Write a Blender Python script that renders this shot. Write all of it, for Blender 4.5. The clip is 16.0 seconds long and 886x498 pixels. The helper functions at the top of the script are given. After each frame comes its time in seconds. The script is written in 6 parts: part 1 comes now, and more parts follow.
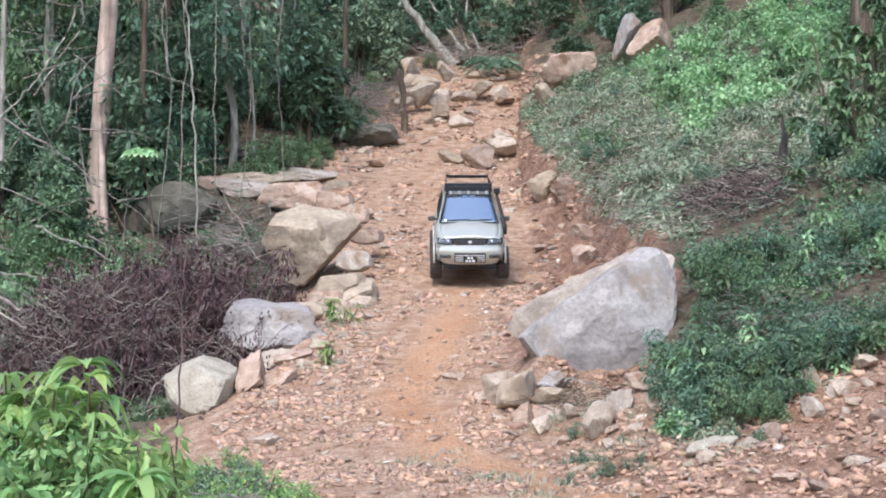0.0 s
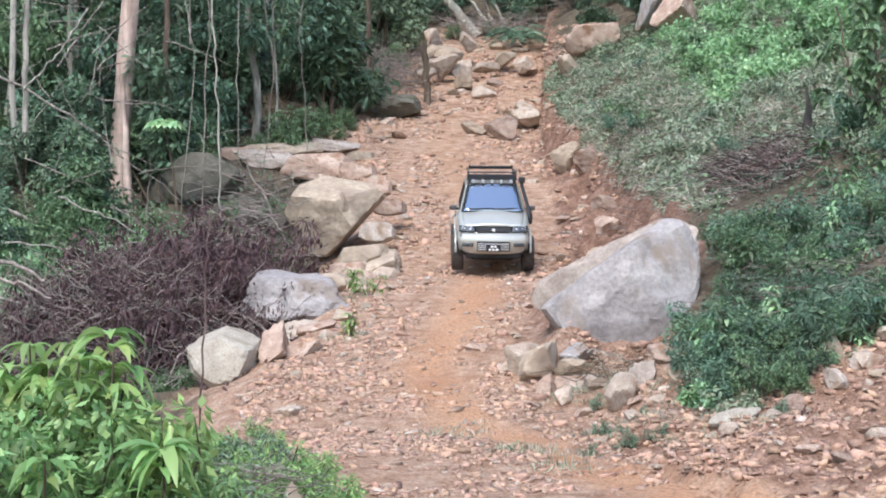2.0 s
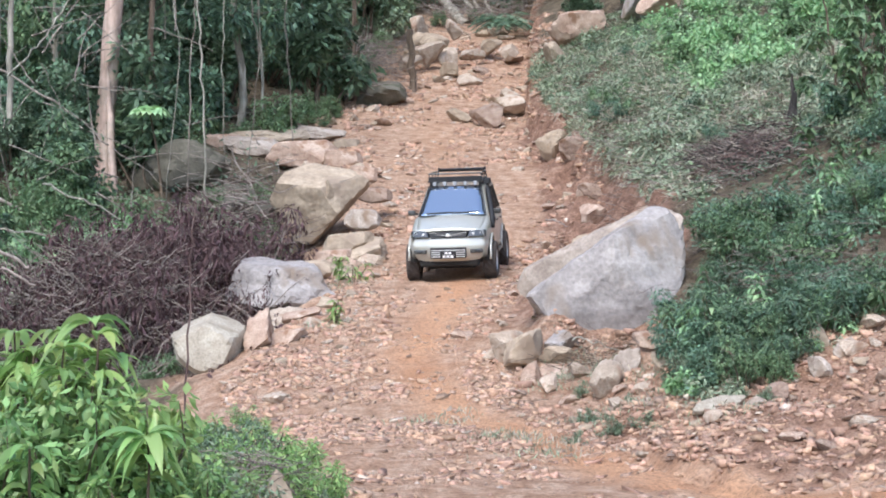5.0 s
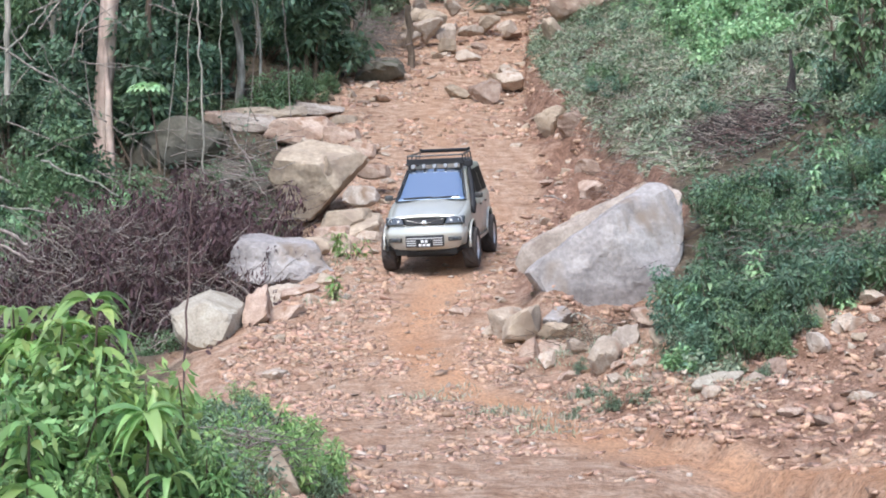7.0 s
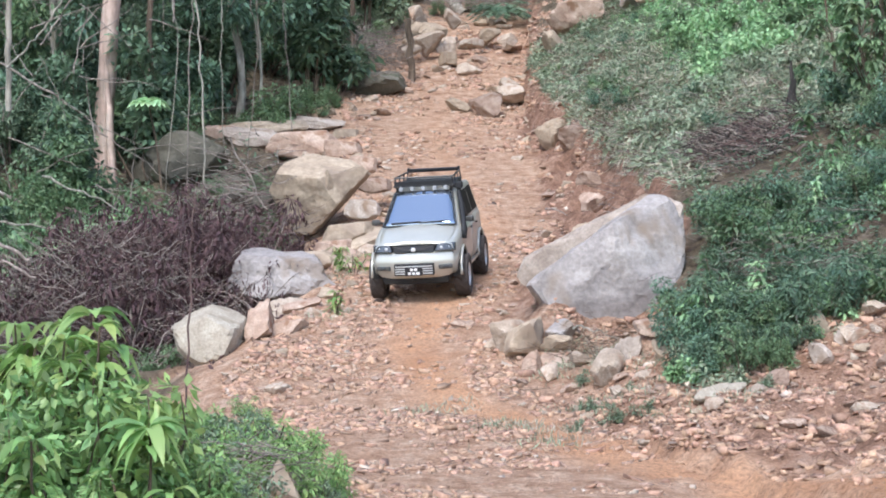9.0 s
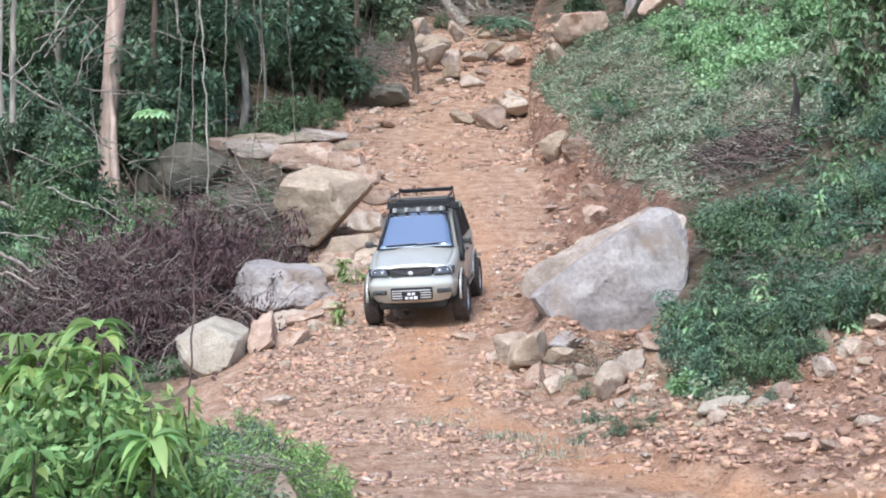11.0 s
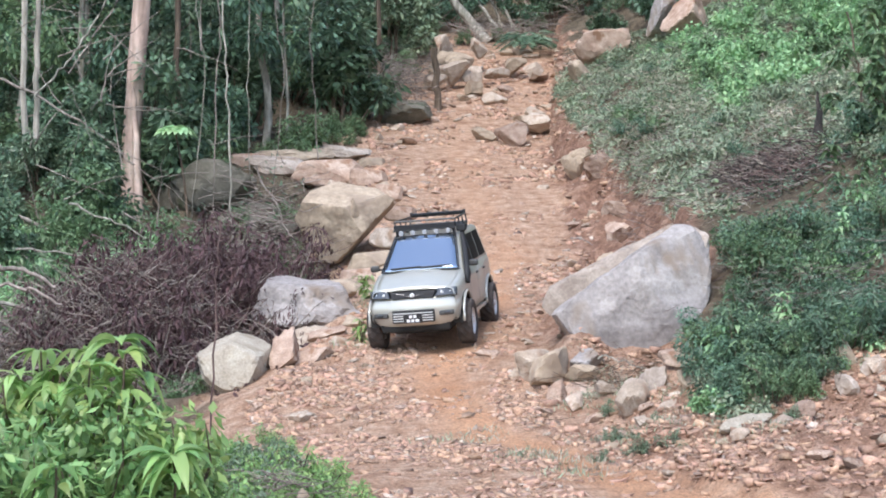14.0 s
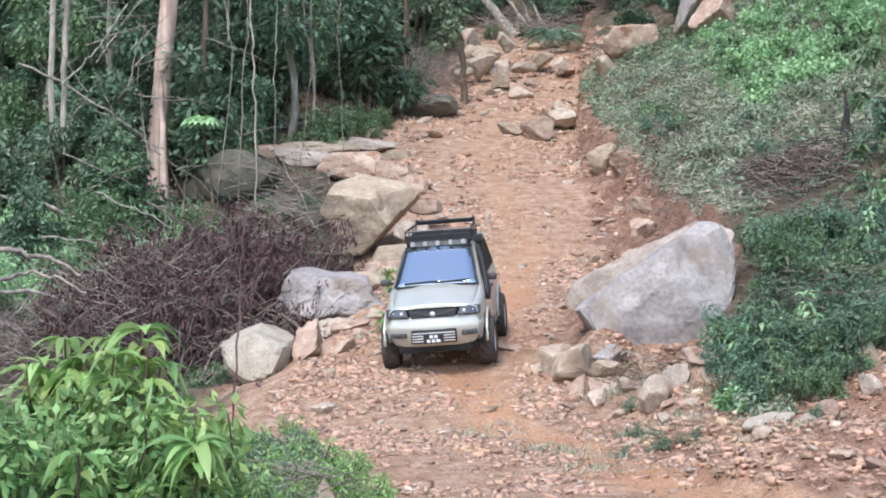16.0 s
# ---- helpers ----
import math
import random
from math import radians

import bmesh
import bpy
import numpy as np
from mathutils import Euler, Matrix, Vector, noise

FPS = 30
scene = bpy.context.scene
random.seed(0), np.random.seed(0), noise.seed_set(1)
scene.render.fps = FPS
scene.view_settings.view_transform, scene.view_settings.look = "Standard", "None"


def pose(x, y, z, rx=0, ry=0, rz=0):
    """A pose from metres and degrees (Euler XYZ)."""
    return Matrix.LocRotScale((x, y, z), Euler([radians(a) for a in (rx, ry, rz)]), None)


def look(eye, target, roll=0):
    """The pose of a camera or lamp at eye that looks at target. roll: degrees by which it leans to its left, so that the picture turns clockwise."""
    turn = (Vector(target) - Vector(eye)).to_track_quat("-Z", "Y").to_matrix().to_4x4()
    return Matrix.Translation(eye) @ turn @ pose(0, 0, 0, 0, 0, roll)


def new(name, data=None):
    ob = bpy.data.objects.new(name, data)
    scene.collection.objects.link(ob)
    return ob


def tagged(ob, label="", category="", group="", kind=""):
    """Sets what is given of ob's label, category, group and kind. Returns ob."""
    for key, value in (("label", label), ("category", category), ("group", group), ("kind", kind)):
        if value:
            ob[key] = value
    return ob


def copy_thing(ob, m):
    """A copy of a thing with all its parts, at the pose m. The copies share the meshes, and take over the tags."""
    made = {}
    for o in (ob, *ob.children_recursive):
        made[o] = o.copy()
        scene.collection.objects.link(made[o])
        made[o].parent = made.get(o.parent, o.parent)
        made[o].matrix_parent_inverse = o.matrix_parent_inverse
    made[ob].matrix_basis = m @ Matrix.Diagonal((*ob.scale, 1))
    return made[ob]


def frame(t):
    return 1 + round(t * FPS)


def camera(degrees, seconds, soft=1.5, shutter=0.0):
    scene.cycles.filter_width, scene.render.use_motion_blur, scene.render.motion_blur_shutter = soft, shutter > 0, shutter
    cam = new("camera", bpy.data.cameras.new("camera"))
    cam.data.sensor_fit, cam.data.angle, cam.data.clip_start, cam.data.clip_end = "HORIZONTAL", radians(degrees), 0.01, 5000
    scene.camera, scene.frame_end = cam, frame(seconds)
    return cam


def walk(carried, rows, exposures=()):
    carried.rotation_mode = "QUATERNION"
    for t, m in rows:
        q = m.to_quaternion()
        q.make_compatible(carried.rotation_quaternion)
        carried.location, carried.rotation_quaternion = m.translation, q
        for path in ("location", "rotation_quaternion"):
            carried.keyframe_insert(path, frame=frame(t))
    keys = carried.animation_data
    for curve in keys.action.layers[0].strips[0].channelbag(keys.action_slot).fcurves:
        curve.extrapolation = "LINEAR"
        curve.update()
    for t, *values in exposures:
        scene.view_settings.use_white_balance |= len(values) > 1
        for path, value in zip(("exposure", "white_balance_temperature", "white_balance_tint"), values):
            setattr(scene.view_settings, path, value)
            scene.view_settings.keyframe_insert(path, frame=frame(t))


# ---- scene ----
cam = camera(28, 16.0, soft=1.9)
EYE = (0.0, 0.0, 1.7)


def view(yaw, pitch, roll):
    return pose(*EYE, 90 + pitch, 0, yaw) @ pose(0, 0, 0, 0, 0, roll)


walk(cam, [
    (0.0, view(0.000, 3.000, 0.000)),
    (0.5, view(0.253, 2.917, 0.167)),
    (1.0, view(0.530, 2.439, 0.084)),
    (1.5, view(0.657, 2.214, 0.073)),
    (2.0, view(0.734, 2.074, 0.091)),
    (2.5, view(0.723, 2.056, 0.135)),
    (3.0, view(0.672, 2.027, 0.204)),
    (3.5, view(0.607, 1.992, 0.203)),
    (4.0, view(0.478, 1.905, 0.171)),
    (6.5, view(0.127, 1.136, 0.207)),
    (7.0, view(0.210, 0.910, 0.090)),
    (7.5, view(0.261, 0.800, -0.037)),
    (8.0, view(0.303, 0.835, -0.121)),
    (8.5, view(0.303, 1.013, -0.188)),
    (9.0, view(0.264, 1.335, -0.250)),
    (11.5, view(0.486, 1.733, 0.014)),
    (12.0, view(0.725, 1.682, 0.143)),
    (12.5, view(0.929, 1.729, 0.317)),
    (13.0, view(1.052, 1.838, 0.342)),
    (13.5, view(1.198, 1.933, 0.288)),
    (14.0, view(1.076, 2.267, 0.048)),
    (14.5, view(0.857, 2.132, 0.209)),
    (15.0, view(1.088, 1.787, 0.607)),
    (15.5, view(1.500, 1.851, 0.777)),
    (16.0, view(1.859, 2.054, 0.871)),
], exposures=[(0.0, 1.29, 6380, 11), (16.0, 1.29, 6380, 11)])

# ---- light ----
world = bpy.data.worlds.new("sky")
scene.world = world
world.use_nodes = True
wn, wl = world.node_tree.nodes, world.node_tree.links
sky = wn.new("ShaderNodeTexSky")
sky.sky_type, sky.sun_disc = "NISHITA", False
sky.sun_elevation, sky.sun_rotation = radians(53), radians(201)
sky.air_density, sky.dust_density, sky.ozone_density = 1.0, 1.0, 1.0
hazy = wn.new("ShaderNodeHueSaturation")
hazy.inputs["Saturation"].default_value = 0.9
wl.new(sky.outputs[0], hazy.inputs["Color"])
wl.new(hazy.outputs[0], wn["Background"].inputs[0])
wn["Background"].inputs[1].default_value = 0.15
sun_data = bpy.data.lights.new("sun", "SUN")
sun_data.energy, sun_data.angle, sun_data.color = 1.4, radians(20), (1.0, 0.97, 0.93)
sun = new("sun", sun_data)
sun.matrix_world = look((-16, -12, 60), (0, 30, 0))


# ---- materials ----
def nodes_of(name):
    m = bpy.data.materials.new(name)
    m.use_nodes = True
    nt = m.node_tree
    return m, nt, nt.nodes["Principled BSDF"]


def noise_node(nt, scale, detail=5.0, coords="Object", rough=0.6, stretch=None):
    tc = nt.nodes.new("ShaderNodeTexCoord")
    n = nt.nodes.new("ShaderNodeTexNoise")
    n.inputs["Scale"].default_value, n.inputs["Detail"].default_value = scale, detail
    n.inputs["Roughness"].default_value = rough
    if stretch:
        mp = nt.nodes.new("ShaderNodeMapping")
        mp.inputs["Scale"].default_value = stretch
        nt.links.new(tc.outputs[coords], mp.inputs[0])
        nt.links.new(mp.outputs[0], n.inputs["Vector"])
    else:
        nt.links.new(tc.outputs[coords], n.inputs["Vector"])
    return n


def ramp_node(nt, source, stops):
    r = nt.nodes.new("ShaderNodeValToRGB")
    e = r.color_ramp.elements
    while len(e) < len(stops):
        e.new(0.5)
    for el, (p, c) in zip(e, stops):
        el.position, el.color = p, (*c, 1)
    nt.links.new(source, r.inputs[0])
    return r


def mix_node(nt, fac, a, b, blend="MIX"):
    m = nt.nodes.new("ShaderNodeMix")
    m.data_type, m.blend_type = "RGBA", blend
    for value, socket in ((fac, m.inputs[0]), (a, m.inputs[6]), (b, m.inputs[7])):
        if isinstance(value, (int, float)):
            socket.default_value = value
        elif isinstance(value, tuple):
            socket.default_value = (*value, 1)
        else:
            nt.links.new(value, socket)
    return m.outputs[2]


def bump_node(nt, bsdf, height, strength, distance):
    b = nt.nodes.new("ShaderNodeBump")
    b.inputs["Strength"].default_value, b.inputs["Distance"].default_value = strength, distance
    nt.links.new(height, b.inputs["Height"])
    nt.links.new(b.outputs[0], bsdf.inputs["Normal"])


def vary(nt, colour, source, amount, hue=0.0):
    """Brightness (and hue) differ from piece to piece."""
    h = nt.nodes.new("ShaderNodeHueSaturation")
    mr = nt.nodes.new("ShaderNodeMapRange")
    mr.inputs[3].default_value, mr.inputs[4].default_value = 1 - amount, 1 + amount
    nt.links.new(source, mr.inputs[0])
    nt.links.new(mr.outputs[0], h.inputs["Value"])
    if hue:
        wn_ = nt.nodes.new("ShaderNodeTexWhiteNoise")
        wn_.noise_dimensions = "1D"
        nt.links.new(source, wn_.inputs["W"])
        mh = nt.nodes.new("ShaderNodeMapRange")
        mh.inputs[3].default_value, mh.inputs[4].default_value = 0.5 - hue, 0.5 + hue
        nt.links.new(wn_.outputs[0], mh.inputs[0])
        nt.links.new(mh.outputs[0], h.inputs["Hue"])
    nt.links.new(colour, h.inputs["Color"])
    return h.outputs[0]


def stone_mat(name, dark, mid, light, stain, scale=1.6, amount=0.16, bump=0.5):
    m, nt, b = nodes_of(name)
    big = noise_node(nt, scale, 6.0)
    fine = noise_node(nt, scale * 14, 4.0)
    col = ramp_node(nt, big.outputs[0], [(0.3, dark), (0.5, mid), (0.68, light)]).outputs[0]
    grain = ramp_node(nt, fine.outputs[0], [(0.3, (0.72, 0.72, 0.72)), (0.7, (1.12, 1.12, 1.12))]).outputs[0]
    col = mix_node(nt, 1.0, col, grain, "MULTIPLY")
    patch = noise_node(nt, scale * 0.9, 3.0, stretch=(1, 1.7, 0.6))
    where = ramp_node(nt, patch.outputs[0], [(0.56, (0, 0, 0)), (0.66, (1, 1, 1))]).outputs[0]
    col = mix_node(nt, where, col, stain)
    info = nt.nodes.new("ShaderNodeObjectInfo")
    nt.links.new(vary(nt, col, info.outputs["Random"], amount), b.inputs["Base Color"])
    b.inputs["Roughness"].default_value = 0.88
    b.inputs["Specular IOR Level"].default_value = 0.25
    relief = noise_node(nt, scale * 3.5, 5.0, rough=0.65)
    height = mix_node(nt, 0.6, fine.outputs[0], relief.outputs[0])
    bump_node(nt, b, height, bump, 0.05)
    return m


def leaf_mat(name, a, b_, tip, rough=0.5, through_=0.3, amount=0.4, hue=0.025):
    m, nt, b = nodes_of(name)
    geo = nt.nodes.new("ShaderNodeNewGeometry")
    n = noise_node(nt, 0.55, 3.0)
    col = ramp_node(nt, n.outputs[0], [(0.3, a), (0.55, b_), (0.75, tip)]).outputs[0]
    col = vary(nt, col, geo.outputs["Random Per Island"], amount, hue)
    nt.links.new(col, b.inputs["Base Color"])
    b.inputs["Roughness"].default_value = rough
    b.inputs["Specular IOR Level"].default_value = 0.35
    tr = nt.nodes.new("ShaderNodeBsdfTranslucent")
    nt.links.new(col, tr.inputs[0])
    mx = nt.nodes.new("ShaderNodeMixShader")
    mx.inputs[0].default_value = through_
    nt.links.new(b.outputs[0], mx.inputs[1])
    nt.links.new(tr.outputs[0], mx.inputs[2])
    nt.links.new(mx.outputs[0], nt.nodes["Material Output"].inputs[0])
    return m


def bark_mat(name, dark, mid, light, stretch=(9, 9, 0.7)):
    m, nt, b = nodes_of(name)
    n = noise_node(nt, 1.0, 6.0, stretch=stretch)
    p = noise_node(nt, 1.3, 4.0)
    col = ramp_node(nt, n.outputs[0], [(0.32, dark), (0.5, mid), (0.66, light)]).outputs[0]
    spots = ramp_node(nt, p.outputs[0], [(0.35, (0.6, 0.62, 0.58)), (0.65, (1.15, 1.1, 1.05))]).outputs[0]
    col = mix_node(nt, 1.0, col, spots, "MULTIPLY")
    nt.links.new(col, b.inputs["Base Color"])
    b.inputs["Roughness"].default_value = 0.9
    bump_node(nt, b, n.outputs[0], 0.6, 0.03)
    return m


def plain_mat(name, colour, rough=0.5, metal=0.0, grain=0.12, scale=20.0, coat=0.0, ior=1.5):
    m, nt, b = nodes_of(name)
    n = noise_node(nt, scale, 4.0)
    lo = tuple(c * (1 - grain) for c in colour)
    hi = tuple(min(1, c * (1 + grain)) for c in colour)
    nt.links.new(ramp_node(nt, n.outputs[0], [(0.35, lo), (0.65, hi)]).outputs[0], b.inputs["Base Color"])
    b.inputs["Roughness"].default_value, b.inputs["Metallic"].default_value = rough, metal
    b.inputs["Coat Weight"].default_value, b.inputs["IOR"].default_value = coat, ior
    b.inputs["Coat Roughness"].default_value = 0.06
    return m


def ground_mat():
    """Red laterite on the track and the cut, leaf litter under the trees; the zone is a mask of the mesh."""
    m, nt, b = nodes_of("laterite ground")
    at = nt.nodes.new("ShaderNodeAttribute")
    at.attribute_name = "litter"
    wear = nt.nodes.new("ShaderNodeAttribute")
    wear.attribute_name = "rut"
    red = nt.nodes.new("ShaderNodeAttribute")
    red.attribute_name = "cut"
    big = noise_node(nt, 0.55, 6.0)
    mid = noise_node(nt, 3.2, 6.0, rough=0.7)
    fine = noise_node(nt, 22.0, 5.0, rough=0.7)
    soil = ramp_node(nt, mid.outputs[0], [(0.3, (0.25, 0.14, 0.09)), (0.46, (0.44, 0.275, 0.185)), (0.66, (0.62, 0.45, 0.335))]).outputs[0]
    clay = ramp_node(nt, big.outputs[0], [(0.35, (0.52, 0.272, 0.15)), (0.65, (0.63, 0.378, 0.235))]).outputs[0]
    col = mix_node(nt, wear.outputs["Fac"], soil, clay)
    raw = ramp_node(nt, mid.outputs[0], [(0.3, (0.12, 0.066, 0.048)), (0.5, (0.28, 0.163, 0.115)), (0.72, (0.45, 0.30, 0.225))]).outputs[0]
    col = mix_node(nt, red.outputs["Fac"], col, raw)
    litter = ramp_node(nt, mid.outputs[0], [(0.3, (0.06, 0.048, 0.035)), (0.55, (0.15, 0.12, 0.085)), (0.75, (0.25, 0.21, 0.15))]).outputs[0]
    col = mix_node(nt, at.outputs["Fac"], col, litter)
    grain = ramp_node(nt, fine.outputs[0], [(0.28, (0.42, 0.40, 0.39)), (0.5, (1, 1, 1)), (0.74, (1.35, 1.33, 1.30))]).outputs[0]
    nt.links.new(mix_node(nt, 1.0, col, grain, "MULTIPLY"), b.inputs["Base Color"])
    b.inputs["Roughness"].default_value = 0.95
    b.inputs["Specular IOR Level"].default_value = 0.15
    add = nt.nodes.new("ShaderNodeMath")
    nt.links.new(mid.outputs[0], add.inputs[0])
    nt.links.new(fine.outputs[0], add.inputs[1])
    bump_node(nt, b, add.outputs[0], 0.9, 0.08)
    return m


GROUND = ground_mat()
TAN_ROCK = stone_mat("tan sandstone", (0.27, 0.21, 0.155), (0.41, 0.325, 0.24), (0.51, 0.42, 0.32), (0.29, 0.225, 0.17), 0.8)
GREY_ROCK = stone_mat("pale grey granite", (0.20, 0.18, 0.17), (0.33, 0.30, 0.285), (0.46, 0.42, 0.39), (0.24, 0.19, 0.15), 1.0)
PALE_ROCK = stone_mat("pale broken stone", (0.33, 0.255, 0.195), (0.47, 0.38, 0.30), (0.61, 0.53, 0.44), (0.33, 0.22, 0.155), 2.2, 0.22)
BROWN_ROCK = stone_mat("buff weathered granite", (0.25, 0.20, 0.165), (0.40, 0.335, 0.28), (0.53, 0.46, 0.395), (0.24, 0.17, 0.12), 1.5)
MOSS_ROCK = stone_mat("dark mossy rock", (0.07, 0.066, 0.05), (0.125, 0.115, 0.09), (0.19, 0.175, 0.14), (0.05, 0.06, 0.03), 1.2)
PINK_ROCK = stone_mat("reddish broken stone", (0.27, 0.175, 0.13), (0.40, 0.29, 0.225), (0.52, 0.41, 0.33), (0.24, 0.14, 0.09), 2.4, 0.25)
CREAM_ROCK = stone_mat("cream limestone", (0.357, 0.306, 0.238), (0.493, 0.433, 0.348), (0.595, 0.544, 0.451), (0.34, 0.29, 0.22), 2.0)
LEAF_DEEP = leaf_mat("deep green forest leaf", (0.076, 0.127, 0.080), (0.133, 0.211, 0.127), (0.242, 0.318, 0.187), 0.32, 0.3, 0.5)
LEAF_MID = leaf_mat("mid green leaf", (0.115, 0.190, 0.099), (0.190, 0.287, 0.149), (0.287, 0.380, 0.212), 0.36, 0.3, 0.45)
LEAF_LUSH = leaf_mat("lush green leaf", (0.15, 0.27, 0.10), (0.28, 0.44, 0.18), (0.46, 0.62, 0.29), 0.4, 0.35, 0.45)
LEAF_YOUNG = leaf_mat("soft young leaf", (0.22, 0.38, 0.13), (0.35, 0.52, 0.20), (0.50, 0.66, 0.30), 0.4, 0.4, 0.3)
LEAF_PALE = leaf_mat("pale grey green leaf", (0.138, 0.196, 0.127), (0.241, 0.322, 0.207), (0.380, 0.448, 0.310), 0.3, 0.3, 0.5)
LEAF_BLUE = leaf_mat("blue green leaf", (0.090, 0.161, 0.109), (0.154, 0.258, 0.169), (0.245, 0.348, 0.217), 0.32, 0.3, 0.5)
LEAF_BRIGHT = leaf_mat("bright young leaf", (0.235, 0.40, 0.20), (0.37, 0.56, 0.30), (0.53, 0.71, 0.44), 0.42, 0.35, 0.35)
LEAF_FRESH = leaf_mat("glossy yellow green leaf", (0.22, 0.35, 0.11), (0.36, 0.50, 0.19), (0.54, 0.64, 0.30), 0.30, 0.42, 0.35, 0.03)
LEAF_DRY = leaf_mat("wilted grey green leaf", (0.20, 0.25, 0.165), (0.32, 0.38, 0.26), (0.46, 0.51, 0.375), 0.75, 0.2, 0.45, 0.05)
LEAF_DEAD = leaf_mat("dead purple brown leaf", (0.060, 0.033, 0.036), (0.105, 0.060, 0.060), (0.18, 0.12, 0.105), 0.8, 0.15, 0.45, 0.02)
STRAW = leaf_mat("bleached straw", (0.34, 0.295, 0.22), (0.47, 0.42, 0.33), (0.60, 0.55, 0.45), 0.8, 0.2, 0.3, 0.01)
TWIG_GREY = bark_mat("dry grey twig", (0.14, 0.115, 0.105), (0.27, 0.23, 0.21), (0.44, 0.385, 0.35))
BRUSH_BROWN = bark_mat("purple brown twig", (0.075, 0.045, 0.045), (0.14, 0.09, 0.085), (0.23, 0.165, 0.15))
WOOD_DARK = bark_mat("very dark wood", (0.012, 0.011, 0.010), (0.035, 0.03, 0.027), (0.075, 0.065, 0.06))
BARK_PINK = bark_mat("smooth pinkish bark", (0.24, 0.17, 0.14), (0.43, 0.325, 0.28), (0.60, 0.49, 0.43), (4, 4, 0.45))
BARK_BROWN = bark_mat("brown bark", (0.05, 0.038, 0.028), (0.13, 0.095, 0.07), (0.22, 0.17, 0.13))
BARK_PALE = bark_mat("pale lichen bark", (0.16, 0.15, 0.13), (0.33, 0.31, 0.27), (0.50, 0.48, 0.43))
PAINT = plain_mat("champagne silver paint", (0.48, 0.475, 0.425), 0.30, 0.3, 0.05, 3.0, 0.5)
TRIM_BLACK = plain_mat("black trim", (0.014, 0.014, 0.016), 0.7)
RACK_BLACK = plain_mat("black powder coated steel", (0.022, 0.024, 0.028), 0.4, 0.2)
GLASS = plain_mat("mirror tinted glass", (0.38, 0.45, 0.55), 0.04, 0.9, 0.02, 1.0, 1.0, 1.6)
TINT = plain_mat("dark tinted glass", (0.010, 0.012, 0.015), 0.45, 0.0, 0.02, 1.0, 0.0, 1.15)
LENS = plain_mat("headlamp lens", (0.07, 0.075, 0.08), 0.1, 0.4, 0.3, 30, 1.0)
WHITE_LENS = plain_mat("white lamp cover", (0.36, 0.37, 0.39), 0.4)
RUBBER = plain_mat("dusty rubber", (0.055, 0.045, 0.040), 0.85, 0, 0.3, 12)
ALLOY = plain_mat("silver alloy", (0.66, 0.66, 0.65), 0.38, 0.35)
RECESS = plain_mat("grey recess", (0.06, 0.06, 0.058), 0.6)
DARK = plain_mat("dark underbody", (0.015, 0.014, 0.013), 0.8)
PLATE_WHITE = plain_mat("white plate lettering", (0.75, 0.75, 0.75), 0.5)


# ---- geometry helpers ----
def smooth(a, b, v):
    t = np.clip((np.asarray(v, float) - a) / (b - a), 0, 1)
    return t * t * (3 - 2 * t)


LATTICE = np.random.RandomState(7).rand(256, 256)


def rough_field(x, y, size):
    """Smooth random values from -1 to 1 over the plan."""
    u, v = np.asarray(x, float) / size + 91.3, np.asarray(y, float) / size + 57.7
    i, j = np.floor(u).astype(int), np.floor(v).astype(int)
    a, b = u - i, v - j
    a, b = a * a * (3 - 2 * a), b * b * (3 - 2 * b)
    g = lambda p, q: LATTICE[p % 256, q % 256]
    top = g(i, j) * (1 - a) + g(i + 1, j) * a
    low = g(i, j + 1) * (1 - a) + g(i + 1, j + 1) * a
    return 2 * (top * (1 - b) + low * b) - 1


PROFILE_Y = [-400, -20, 5, 18, 22.5, 25, 27.2, 29, 30.8, 32, 33.2, 34.5, 36, 37.5, 39.2, 40.3, 41.5, 50, 60, 70, 78, 100, 150, 260, 600]
PROFILE_Z = [-2, 0, 0.0, -0.05, 0.12, 0.47, 0.885, 1.25, 1.58, 1.79, 2.0, 2.18, 2.36, 2.58, 3.0, 3.35, 3.62, 5.75, 8.3, 11.9, 14.6, 26, 58, 95, 110]
EDGE_Y = [0, 18, 22, 25.5, 31.5, 36, 40, 50, 60, 70, 80]
LEFT_X = [-2.6, -2.4, -2.2, -2.8, -1.95, -1.9, -1.75, -2.3, -3.3, -1.6, -1.5]
RIGHT_X = [4.5, 3.2, 1.9, 0.9, 1.15, 1.8, 2.2, 2.1, 2.4, 3.0, 3.4]


def track_left(y):
    return np.interp(y, EDGE_Y, LEFT_X)


def track_right(y):
    return np.interp(y, EDGE_Y, RIGHT_X)


def lip(y):
    """How far beyond the track edge the cut ends and the green slope begins."""
    return np.interp(y, [22, 30, 33, 38.5, 44.5, 50, 56, 60, 66], [1.6, 2.6, 2.85, 1.9, 1.35, 1.0, 0.5, 0.25, 0.3])


def rut_middle(y):
    return np.interp(y, [8, 14, 16.3, 17.8, 20, 22, 23.5, 27, 33, 40, 50, 60], [4.0, 3.4, 2.5, 1.85, 1.35, 0.65, -0.1, -0.5, 0.1, 0.5, -0.3, -0.6])


